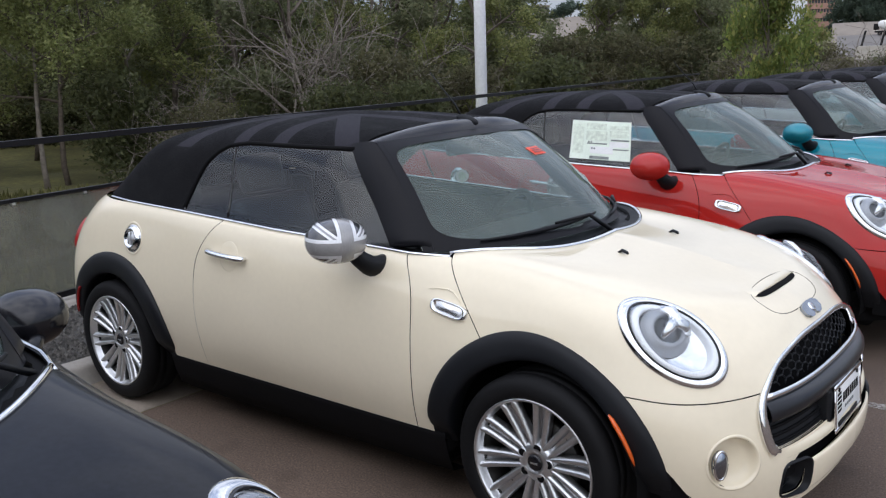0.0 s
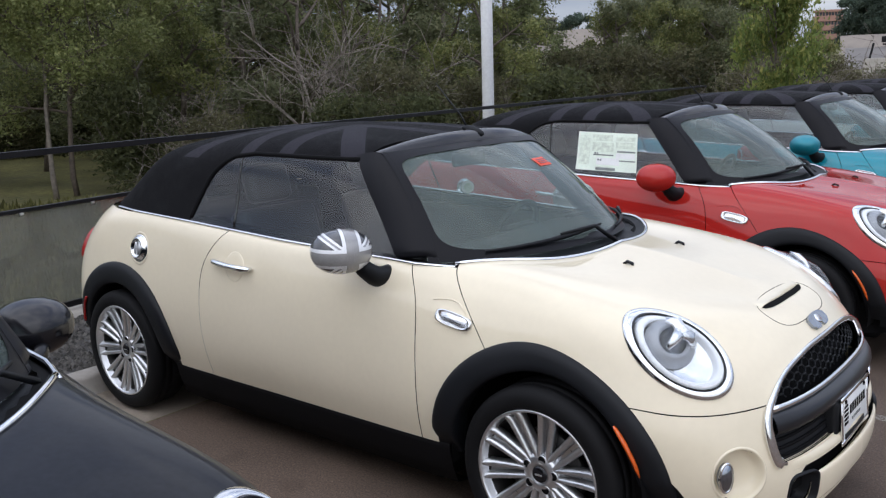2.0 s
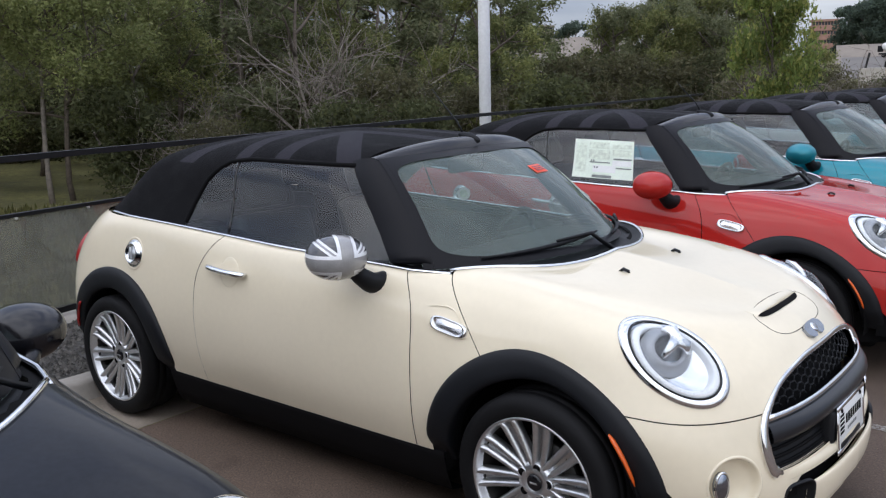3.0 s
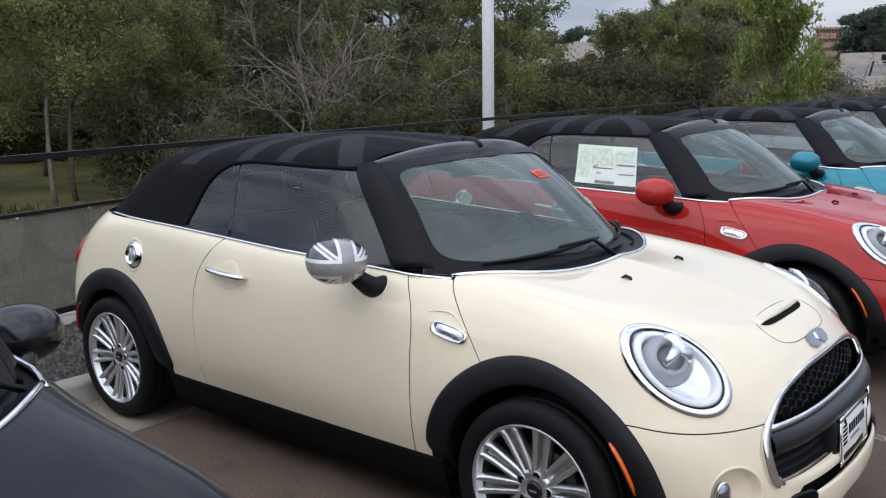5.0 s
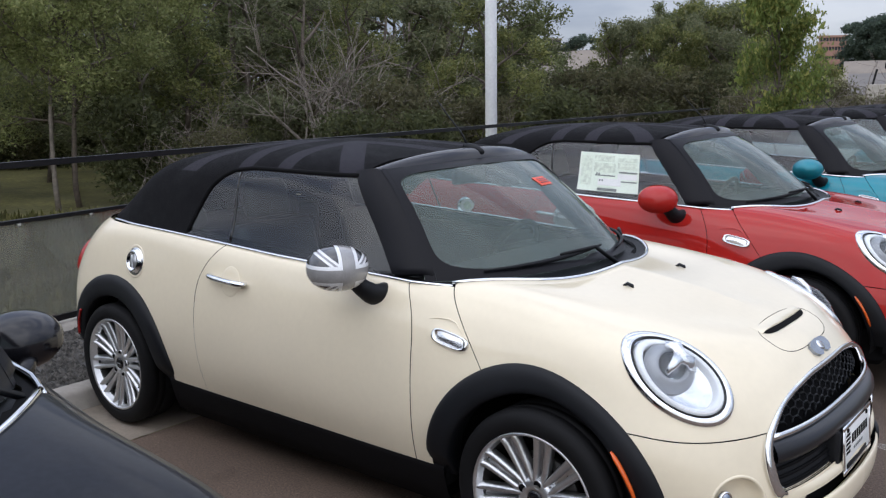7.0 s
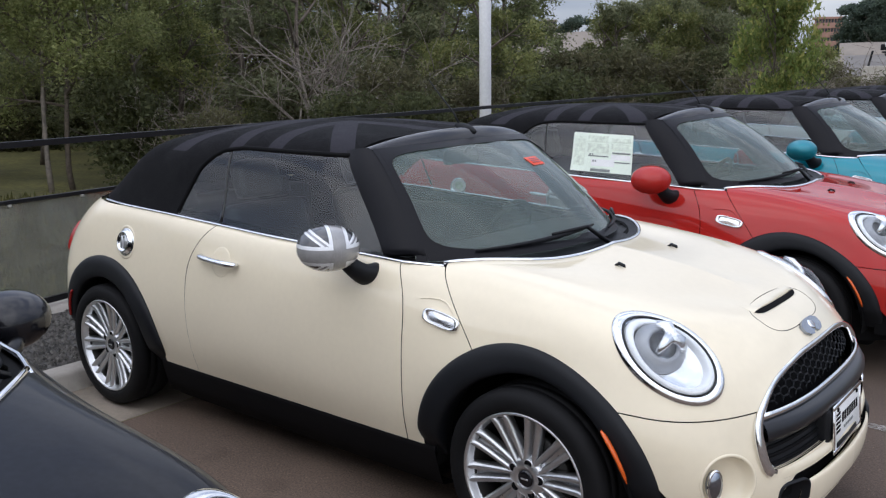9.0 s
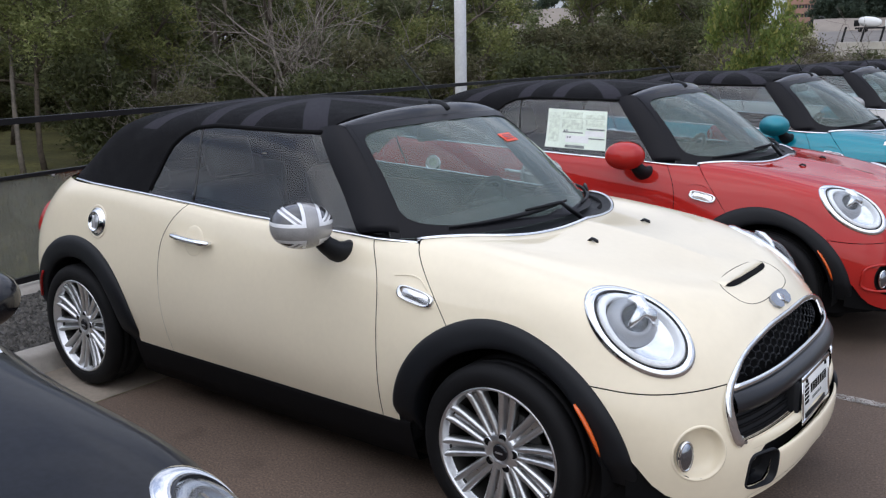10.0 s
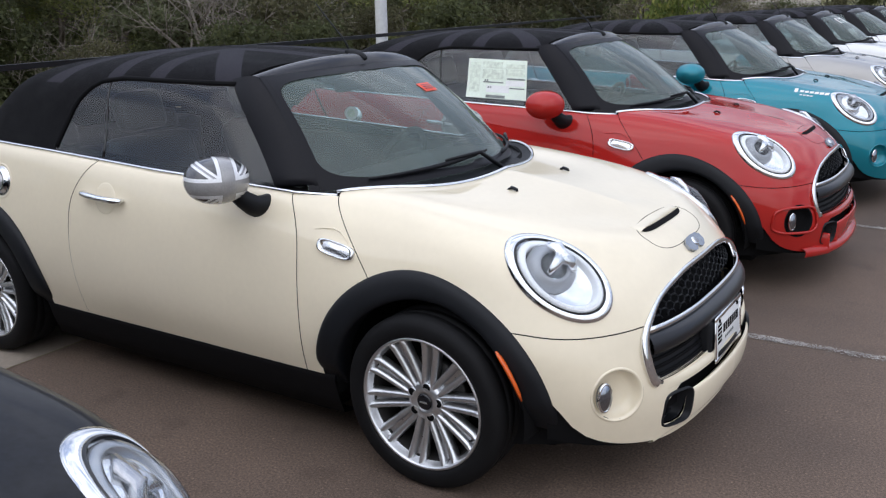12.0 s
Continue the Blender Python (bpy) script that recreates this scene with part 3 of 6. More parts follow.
def wheel_parts(parent):
    """Wheel at its own origin, outer face towards -y."""
    f = lambda prof: [(r, -d) for r, d in prof]
    part("tyre", lathe(f([(.232, .085), (.236, .098), (.252, .104), (.275, .104), (.294, .097), (.303, .085), (.3075, .07), (.308, .045), (.3035, .044), (.3035, .039), (.308, .038), (.308, .006), (.3035, .005), (.3035, -.005), (.308, -.006), (.308, -.06), (.303, -.085), (.27, -.104), (.235, -.095)]), 72), RUBBER, parent)
    rim = part("rim", lathe(f([(.2335, .090), (.2345, .096), (.232, .100), (.226, .098), (.222, .090), (.2195, .076), (.214, .066)]), 72), ALLOY, parent)
    part("rim_barrel", lathe(f([(.2145, .067), (.210, .05), (.207, .0), (.203, -.06), (.215, -.09)]), 56), DISC, rim)
    # ten twin-rib spokes, dished towards the hub
    prof = spl((.035, .07, .11, .16, .205, .222, .2285), (.066, .068, .071, .076, .084, .091, .096))
    V, F = [], []

    def rib(x0, w0, x1, w1, h, n=8):
        """One rib: offset from the spoke's centre line and half width at root and tip."""
        out = []
        for i in range(n):
            t = i / (n - 1)
            r = .052 + t * (.2285 - .052)
            c, w, y = x0 + (x1 - x0) * t**0.8, (w0 + (w1 - w0) * t) * (1 - .75 * max(0, (t - .9) / .1)**2), float(prof(r))
            out.append([(c - w, -(y - h), r), (c - w * .90, -(y - .011), r), (c - w * .42, -y, r), (c + w * .42, -y, r), (c + w * .90, -(y - .011), r), (c + w, -(y - h), r)])
        Vr = [p for s in out for p in s]
        Fr = [(i * 6 + k, i * 6 + k + 1, i * 6 + 7 + k, i * 6 + 6 + k) for i in range(n - 1) for k in range(5)]
        Fr += [(i * 6 + 5, i * 6, i * 6 + 6, i * 6 + 11) for i in range(n - 1)]
        return Vr, Fr

    def web(n=9):
        """The recessed floor between the two ribs of a spoke, rounded off at the rim."""
        out = []
        for i in range(n):
            t = i / (n - 1)
            r = .060 + t * (.214 - .060)
            w, y = (.0085 + .0085 * t) * (1 if t < .95 else .6), float(prof(r)) - .028
            out += [(-w, -y, r), (0, -(y - .003), r), (w, -y, r)]
        return out, [(i * 3 + k, i * 3 + k + 1, i * 3 + 4 + k, i * 3 + 3 + k) for i in range(n - 1) for k in range(2)]

    one = joined(rib(-.0135, .0112, -.0240, .0150, .032, 16), rib(.0135, .0112, .0240, .0150, .032, 16), web())
    spoke = data_of("spoke", *one, ALLOY)
    for k in range(10):
        s = new("spoke", spoke)
        s.parent = rim
        s.matrix_basis = Matrix.Rotation(2 * math.pi * (k + .25) / 10, 4, "Y")
    hub = part("hub", lathe(f([(.001, .064), (.03, .065), (.034, .071), (.045, .071), (.060, .068), (.068, .062), (.074, .046), (.075, .03)]), 40), ALLOY, rim)
    part("centre_cap", lathe(f([(.0005, .075), (.02, .0745), (.026, .073), (.029, .069)]), 32), BLACK_GLOSS, rim)
    part("cap_mark", block(-.014, .014, -.0762, -.0748, -.003, .003, .0005), ALLOY, rim)
    nut = data_of("lug_nut", *joined(lathe(f([(.0145, .0705), (.0165, .0720), (.0170, .066)]), 16), lathe(f([(.0005, .066), (.006, .066), (.0085, .062)]), 6)), ALLOY)
    hole = data_of("lug_hole", *lathe(f([(.0005, .0690), (.0145, .0695), (.0150, .06)]), 14), DARK)
    for k in range(5):
        w = 2 * math.pi * (k + .1) / 5
        for name, d in (("lug_hole", hole), ("lug_nut", nut)):
            o = new(name, d)
            o.parent = rim
            o.matrix_basis = Matrix.Translation((.055 * math.cos(w), -.0005, .055 * math.sin(w)))
    part("brake_disc", lathe(f([(.03, .03), (.145, .03), (.147, .028), (.147, .008), (.03, .008)]), 40), DISC, parent)
    part("brake_caliper", block(-.16, -.09, -.015, .04, -.07, .07, .012), DISC, parent)
    part("valve", tube([(.19, -.075, -.09), (.183, -.088, -.086)], .004, 8), BLACK_GLOSS, rim)
    part("barrel_back", lathe(f([(.001, -.02), (.2, -.02)]), 40), DARK, parent)


def arch_ring(xc):
    """Moulded plastic lip round a wheel opening, following the flank."""
    prof = [(.360, -.07), (.352, .004), (.356, .020), (.368, .027), (.40, .028), (.435, .024), (.452, .016), (.459, .006), (.460, -.012)]
    a0, a1 = radians(-4), radians(184)

    def f(u, v):
        w = a0 + u * (a1 - a0)
        k = v * (len(prof) - 1)
        i = min(int(k), len(prof) - 2)
        r, o = prof[i][0] + (prof[i + 1][0] - prof[i][0]) * (k - i), prof[i][1] + (prof[i + 1][1] - prof[i][1]) * (k - i)
        r -= float(pinch(AXLE + math.cos(w), HUB_Z + math.sin(w))) * (max(0, r - .352) / .108) if xc > 1 else 0
        x, z = xc + r * math.cos(w), HUB_Z + r * math.sin(w)
        xe, ze = xc + .46 * math.cos(w), HUB_Z + .46 * math.sin(w)
        y = side_y(xe, max(ze, .315)) * .6 + side_y(x, max(z, .315)) * .4
        end = min(1.0, (1 - abs(2 * u - 1)) * 7)
        return x, y + o * (.25 + .75 * end) - .03 * (1 - end), z
    return outward(sheet(f, 61, 17), (xc, 0.2, HUB_Z))


def liner(xc):
    return moved(lathe([(.375, .80), (.385, .55), (.385, .42), (.02, .40)], 40, math.pi * 1.1), Matrix.Rotation(math.pi * .05, 4, "Y")), (xc, 0, HUB_Z)


def ring_on_skin(c, n, ax, ay, a, b, prof, steps=64, power=1.0):
    """A moulding that lies on the body round an oval; prof is (share of the oval, height)."""
    V, F, m = [], [], len(prof)
    for k in range(steps):
        w = 2 * math.pi * k / steps
        cw, sw = (math.copysign(abs(g)**power, g) for g in (math.cos(w), math.sin(w)))
        for s, h in prof:
            q = c + ax * (a * s * cw) + ay * (b * s * sw)
            hit = skin.ray_cast(q + n * 0.25, -n)
            V.append(tuple((hit[0] if hit[0] else q) + n * h))
    for k in range(steps):
        for i in range(m - 1):
            A, B = k * m, ((k + 1) % steps) * m
            F.append((A + i, A + i + 1, B + i + 1, B + i))
    return V, F


def headlight(parent, mirrored):
    c, n, ax, ay = LC, LN, LX, LY
    A, B = LAMP_A, LAMP_B
    go = flipped if mirrored else (lambda q: q)
    bezel = part("headlight", go(ring_on_skin(c, n, ax, ay, A, B, [(1.0, -.01), (1.0, .003), (.985, .008), (.93, .012), (.865, .012), (.835, .009), (.825, -.012)])), CHROME, parent, "oval headlight with a chrome surround")
    part("lamp_seal", go(ring_on_skin(c, n, ax, ay, A, B, [(.83, -.01), (.83, .0105), (.818, .0115), (.806, .010), (.804, -.02)])), BLACK_GLOSS, bezel)

    def dome(share, height, sink, na=48, nr=9):
        V, F = [], []
        for j in range(nr):
            s = share * (j / (nr - 1))
            for k in range(na):
                w = 2 * math.pi * k / na
                q = c + ax * (A * s * math.cos(w)) + ay * (B * s * math.sin(w))
                edge = c + ax * (A * share * math.cos(w)) + ay * (B * share * math.sin(w))
                hit = skin.ray_cast(edge + n * .25, -n)
                base = (hit[0] - edge).dot(n) if hit[0] else 0
                V.append(tuple(q + n * (base * (s / share) + sink + height * (1 - (s / share)**2))))
        for j in range(nr - 1):
            for k in range(na):
                F.append((j * na + k, j * na + (k + 1) % na, (j + 1) * na + (k + 1) % na, (j + 1) * na + k))
        return outward((V, F), c - n)

    lens = part("lens", go(dome(.81, .040, .007)), LENS, bezel, "clear lamp lens")
    lens.visible_shadow = False
    part("reflector", go(dome(.805, -.040, -.006)), REFLECTOR, bezel)
    part("light_ring", go(ring_on_skin(c + ax * .004, n, ax, ay, A, B, [(.800, -.006), (.790, .005), (.75, .011), (.69, .012), (.655, .006), (.63, -.030)])), LAMP_WHITE, bezel)
    inner = c - n * .018 - ax * .03 + ay * .012
    T = Matrix((ax, ay, n)).transposed().to_4x4()
    T.translation = inner
    part("projector", go(moved(joined(lathe([(.001, .02), (.028, .016), (.042, .004), (.046, -.02)], 28)), T @ Matrix.Rotation(radians(90), 4, "X"))), LENS, bezel)
    part("projector_rim", go(moved(lathe([(.044, .004), (.05, .012), (.058, .010), (.072, -.004), (.085, -.02)], 32), T @ Matrix.Rotation(radians(90), 4, "X"))), LAMP_GREY, bezel)
    # bird-shaped solid that stands in for the sky's reflection inside the lamp
    shield = moved(joined(tube([(-.06, .035, .010), (-.03, .05, .020), (0, .03, .026), (.03, .045, .020), (.06, .03, .010)], [.013, .023, .024, .022, .011], 10, flat=.6, up=(0, 0, 1)), tube([(-.004, .03, .024), (.0, -.005, .026), (.002, -.042, .018)], [.023, .016, .008], 10, flat=.7)), T)
    part("shield", go(shield), CHROME, bezel)


def dot(c, n, r, h, sides=20):
    T = Vector(n).to_track_quat("Y", "Z").to_matrix().to_4x4()
    T.translation = c
    return moved(lathe([(.0005, h), (r * .75, h * .9), (r, h * .3), (r, -.01)], sides), T)


def grille(parent):
    zs = [float(z) for z in np.linspace(.428, .66, 20)] + [.67, .68, .688, .695, .700, .704, .7065]
    side = [(float(GRILLE_W(min(z, .705))), z) for z in zs]
    line = side + [(.17, .7088), (.12, .7102), (.06, .7112), (0, .7115)]
    line = [(.500, .4195), (.515, .4205), (.525, .4235)] + line
    path = line + [(-y, z) for y, z in line[-2::-1]]
    path = [Vector((front_x(y, z) + .004, y, z)) for y, z in path]
    for _ in range(5):
        path = [path[0]] + [(a + b * 2 + c) / 4 for a, b, c in zip(path, path[1:], path[2:])] + [path[-1]]
    rad = [(.0125 + .013 * max(0, 1 - ((z - .52) / .14)**2)) * (1 if z > .4235 else .35) for _, _, z in path]
    part("grille_frame", tube(path, rad, 10, flat=.55, up=(1, 0, 0)), CHROME, parent, "chrome grille surround")

    def face(y0f, z0, z1, back, n=33, m=9):
        def f(u, v):
            z = z0 + v * (z1 - z0)
            y = (2 * u - 1) * y0f(z)
            return front_x(y, z) - back, y, z
        return sheet(f, n, m)
    W = lambda z: float(GRILLE_W(min(max(z, .385), .705))) + .0
    part("grille_back", face(W, .41, .711, .075), DARK, parent)
    bars = []
    R = .0255
    for row in range(4):
        for k in range(-16, 17):
            y, z = k * R * 1.55 * 1.05, .592 + row * R * 1.02 + (R * .51 if k % 2 else 0)
            if abs(y) > W(z + .006) - .02 or z > .70:
                continue
            for e in range(3):
                a0, a1 = radians(60 * e), radians(60 * e + 60)
                p = [(y + R * 1.05 * math.cos(a), z + R * .60 * math.sin(a)) for a in (a0, a1)]
                bars.append(tube([(front_x(q, w) - .030, q, w) for q, w in p], .0032, 5))
    part("grille_mesh", joined(*bars), PLASTIC, parent, "black honeycomb grille mesh")
    bar = [(.586 + .010 * math.cos(y / .53 * math.pi / 2), y) for y in np.linspace(-.512, .512, 31)]
    part("grille_bar", tube([(front_x(y, z) + .006, y, z) for z, y in bar], .0115, 10, flat=.7, up=(1, 0, 0)), CHROME, parent)

    def band(u, v):
        y = (2 * u - 1) * .520
        prof = [(.574, -.01), (.575, .014), (.566, .028), (.548, .036), (.528, .034), (.514, .022), (.508, -.06)]
        z, o = prof[int(round(v * 6))]
        z += .010 * math.cos(y / .53 * math.pi / 2)
        return front_x(y, z) + (o * (1 - .55 * (abs(y) / .520)**4) if o > 0 else o), y, z
    part("grille_band", sheet(band, 41, 7), BAND, parent)
    part("intake_panel", face(lambda z: W(z) + .01, .405, .53, .020), PLASTIC, parent)
    part("intake_slats", joined(*[tube([(front_x(y, z) - .018, y, z) for y in np.linspace(-W(z) + .01, W(z) - .01, 21)], .006, 6) for z in (.435, .460, .485)]), DARK, parent)
    # badge letter at the far end of the mesh
    part("grille_badge", joined(tube([(front_x(.36, z) + .004, .36 + .006 * math.sin((z - .64) * 90), z) for z in np.linspace(.615, .665, 9)], .006, 6)), CHROME, parent)
    # number-plate carrier
    part("plate_bracket", block(3.170, 3.266, -.186, .186, .366, .530, .016, 3), PLASTIC, parent)


def number_plate(parent):
    T = Matrix.Translation((3.274, 0, .454)) @ Matrix.Rotation(radians(-4), 4, "Y") @ Matrix.Diagonal((1, 1.04, 1.02, 1))
    pl = part("number_plate", moved(block(-.0012, .0012, -.1525, .1525, -.076, .076, .001, 1), T), PAPER_WHITE, parent, "white dealer plate in a chrome frame")
    part("plate_frame", moved(joined(*[block(-.004, .005, a, b, c, d, .002, 1) for a, b, c, d in ((-.158, .158, .066, .081), (-.158, .158, -.081, -.066), (-.158, -.1485, -.066, .066), (.1485, .158, -.066, .066))]), T), CHROME, pl)
    bars = [(-.062 + i * .0275, -.042 + i * .0275, .0, .032) for i in range(7)]
    part("plate_lettering", moved(joined(*[block(.0012, .0022, a, b, c, d, 0) for a, b, c, d in bars]), T), DARK, pl)
    part("plate_logo", moved(joined(*[block(.0012, .0022, -.128 + k * .002, -.08 - k * .002, -.022 + i * .0145, -.013 + i * .0145, 0) for k, i in ((1, 0), (0, 1), (0, 2), (0, 3), (1, 4))]), T), DARK, pl)
    part("plate_small_print", moved(joined(*[block(.0012, .002, -.04 + i * .022, -.024 + i * .022, -.026, -.016, 0) for i in range(5)]), T), PRINT, pl)
    part("plate_strip", moved(block(.0012, .005, -.125, .10, -.068, -.05, .001, 1), T), PLASTIC, pl)
    for a in (-.11, .11):
        part("plate_screw", moved(dot(Vector((.003, a, .058)), Vector((1, 0, 0)), .008, .003, 12), T), DARK, pl)


def seat(x, y, parent, tall=True):
    ob = part("seat", joined(block(x - .25, x + .27, y - .24, y + .24, .40, .56, .05, 3)), LEATHER, parent)
    T = Matrix.Translation((x - .22, y, .50)) @ Matrix.Rotation(radians(-16), 4, "Y")
    part("seat_back", moved(block(-.07, .07, -.23, .23, 0, .56 if tall else .42, .05, 3), T), LEATHER, ob)
    part("headrest", moved(block(-.05, .05, -.12, .12, .58 if tall else .44, .76 if tall else .56, .035, 3), T), LEATHER, ob)


def nose(y, z, out):
    """The bumper's face, standing out by a distance that fades towards the corners."""
    k = max(0.0, 1 - (abs(y) / .50)**3)
    return front_x(y, max(z, .222)) + (out * k - .002 * (1 - k) if out > 0 else out)


def build_car(paint_mat):
    car = new("car")
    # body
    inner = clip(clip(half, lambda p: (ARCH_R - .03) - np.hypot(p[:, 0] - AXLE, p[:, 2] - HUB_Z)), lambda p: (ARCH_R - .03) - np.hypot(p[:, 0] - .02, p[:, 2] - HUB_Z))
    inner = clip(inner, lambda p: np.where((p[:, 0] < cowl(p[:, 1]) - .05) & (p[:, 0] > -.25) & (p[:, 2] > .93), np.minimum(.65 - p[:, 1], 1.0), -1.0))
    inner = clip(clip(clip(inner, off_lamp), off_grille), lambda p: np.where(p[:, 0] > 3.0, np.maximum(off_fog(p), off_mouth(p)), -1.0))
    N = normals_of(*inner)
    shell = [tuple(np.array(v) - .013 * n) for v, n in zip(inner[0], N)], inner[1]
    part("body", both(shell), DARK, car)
    skin_part("rear_body", QUARTER, .006, paint_mat, car, True)
    skin_part("bonnet", BONNET, .006, paint_mat, car, True)
    skin_part("front_bumper", BUMPER, .006, paint_mat, car, True)
    skin_part("side_scuttle", SCUTTLE, .006, paint_mat, car)
    skin_part("side_scuttle", SCUTTLE, .006, paint_mat, car, False, True)
    for go in (lambda q: q, flipped):
        d = skin_part("door", DOOR, .006, paint_mat, car, False, go is flipped)
        # handle in its scooped pocket
        hx, hz = .93, .850
        hy = side_y(hx, hz)
        part("handle_pocket", go(ring_on_skin(*(lambda c: (c[0], c[1]))(on_skin((hx + .01, hy, hz - .005))), Vector((1, 0, 0)), Vector((0, 0, 1)), .062, .066, [(1, -.0035), (1, .0006), (.96, .0012), (.6, .0010), (.0, .0008)], 40)), paint_mat, d)
        pts = [(x, side_y(x, hz) + o, hz + .010 - .055 * (x - .815)) for x, o in ((.811, .002), (.817, .018), (.835, .026), (.885, .033), (.935, .035), (.985, .033), (1.03, .028), (1.047, .02), (1.053, .004))]
        part("door_handle", go(tube(pts, [.010, .015, .0175, .017, .016, .0165, .0175, .015, .010], 12, flat=.75)), CHROME, d, "chrome door handle")
        # side repeater in the scuttle
        c, n = on_skin((2.125, .79, .785))
        ax = Vector((1, 0, -.17)).normalized()
        ay = n.cross(ax).normalized()
        v = part("side_vent", go(ring_on_skin(c, n, ax, ay, .080, .027, [(1.02, -.004), (1.0, .008), (.93, .014), (.80, .013), (.74, .006), (.70, .002)], 40, .6)), CHROME, car, "chrome side vent")
        part("vent_insert", go(ring_on_skin(c, n, ax, ay, .080, .027, [(.74, .004), (.55, .006), (.3, .009), (.0, .010)], 40, .6)), REFLECTOR, v)
        crease = [(x, side_y(x, z) + .0012, z) for x, z in ((2.02, .838), (2.06, .845), (2.10, .846), (2.13, .838), (2.15, .822), (2.17, .80))]
        part("scuttle_crease", go(tube(crease, [.001, .003, .004, .004, .003, .001], 8, flat=.5)), paint_mat, car)
        headlight(car, go is flipped)
        # black lower trim
        part("sill", go(sheet(lambda u, w: (.42 + u * 1.68, (.786, .793, .790, .772, .745, .66)[int(round(w * 5))], (.310, .305, .285, .215, .145, .125)[int(round(w * 5))]), 24, 6)), SILL, car)
        for xc in (0.02, AXLE - .002):
            part("arch_moulding", go(arch_ring(xc)), PLASTIC, car)
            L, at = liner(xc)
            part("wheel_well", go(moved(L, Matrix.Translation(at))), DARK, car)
        mk = [(AXLE + .380 * math.cos(radians(a)), .380 * math.sin(radians(a)) + HUB_Z) for a in np.linspace(14.5, 41, 9)]
        part("side_marker", go(tube([(x, side_y(x, z) + .030, z) for x, z in mk], [.005, .010, .011, .011, .011, .011, .011, .010, .005], 8, flat=.6)), ORANGE, car, "orange side marker")
        mk = [(.02 - .385 * math.cos(radians(a)), .385 * math.sin(radians(a)) + HUB_Z) for a in np.linspace(15, 40, 9)]
        part("rear_marker", go(tube([(x, side_y(x, z) + .027, z) for x, z in mk], .0075, 8, flat=.6)), MARK_RED, car, "red side marker")
        # fog lamp in a round recess
        n = on_skin(FOG_C)[1]
        n = (n + Vector((.5, 0, 0))).normalized()
        T = n.to_track_quat("Y", "Z").to_matrix().to_4x4()
        T.translation = FOG_C
        fn = on_skin(FOG_C)[1]
        fx = fn.cross(Vector((0, 0, 1))).normalized()
        fog = part("fog_recess", go(ring_on_skin(FOG_C, fn, fx, fn.cross(fx), .086, .086, [(1.07, -.010), (1.05, .0015), (1.0, .003), (.95, .001), (.90, -.010), (.80, -.030), (.6, -.042), (.02, -.048)], 48)), paint_mat, car)
        T2 = T @ Matrix.Translation((-.045, -.004, 0))
        part("fog_lamp", go(moved(ball((0, -.012, 0), .028, .020, .048, 20, 10), T2)), BADGE, fog, "round fog lamp")
        part("fog_rim", go(moved(tube([(.024 * math.cos(w), -.006, .046 * math.sin(w)) for w in np.linspace(0, 6.28, 24)[:-1]], .005, 6, True), T2)), CHROME, fog)
        # brake duct at the corner of the lower mouth
        ring = [(.422 + .064 * math.copysign(abs(math.cos(w))**.5, math.cos(w)), .308 + .061 * math.copysign(abs(math.sin(w))**.5, math.sin(w))) for w in np.linspace(0, 2 * math.pi, 41)[:-1]]
        rims = [[(nose(.422 + (y - .422) * g, .308 + (z - .308) * g, .033) - d, .422 + (y - .422) * g, .308 + (z - .308) * g) for y, z in ring] for d, g in ((.008, 1.05), (-.003, 1.03), (-.004, .97), (.0, .93), (.04, .84), (.10, .70))]
        fun = [q for r in rims for q in r], [(i * 40 + k, i * 40 + (k + 1) % 40, i * 40 + 40 + (k + 1) % 40, i * 40 + 40 + k) for i in range(5) for k in range(40)] + [tuple(range(200, 240))]
        duct = part("brake_duct", go(fun), PLASTIC, car, "black brake duct")
        part("duct_vane", go(block(3.165, 3.20, .372, .46, .268, .276, .003)), BADGE, duct)
        # windows
        part("side_window", go(DOOR_GLASS), SIDE_GLASS, car, "tinted side window").visible_shadow = False
        part("quarter_window", go(QUARTER_GLASS), SIDE_GLASS, car, "tinted quarter window").visible_shadow = False
        part("window_seal", go(tube(MULLION, .0065, 6, flat=.6)), BLACK_GLOSS, car)
        part("windscreen_pillar", go(thick(PILLAR, .02)), PILLAR_BLACK, car)
        edge = [(float(rear_edge(z)), z) for z in np.linspace(1.02, 1.30, 12)] + [(x, 1.314 - .010 * (x - .84) / .66) for x in np.linspace(.88, 1.49, 14)]
        edge = [(x, (lambda h: h[0].y if h[0] else .56)(top_skin.ray_cast(Vector((x, 1.2, z)), Vector((0, -1, 0)))), z) for x, z in edge]
        part("window_gasket", go(tube(edge, .011, 6)), DARK, car)
        # bright strip along the waist
        xs = np.linspace(-.14, 2.045, 44)
        part("waist_strip", go(tube([(x, float(np.interp(x, (-.14, .1, .5, 1.2, 1.9, 2.045), (.694, .737, .746, .742, .702, .658))), float(belt(x)) + .002) for x in xs], .0078, 8, flat=.9)), CHROME, car, "chrome waist strip")
        ear = part("mirror_arm", go(tube([(1.765, .72, .885), (1.76, .755, .888), (1.752, .785, .90), (1.74, .815, .925), (1.725, .84, .955)], [.054, .052, .046, .040, .036], 14, flat=.75, up=(0, 1, 0))), PLASTIC, car)
        nz = (2.52, .225)
        part("washer_nozzle", go(tube([(nz[0] - .022, nz[1], top_z(*nz) - .002), (nz[0] - .004, nz[1], top_z(*nz) + .010), (nz[0] + .016, nz[1], top_z(*nz) + .004), (nz[0] + .02, nz[1], top_z(*nz) - .004)], [.007, .010, .009, .005], 8, flat=.6)), PLASTIC, car)
        tl, tn = on_skin((-.50, .66, .80))
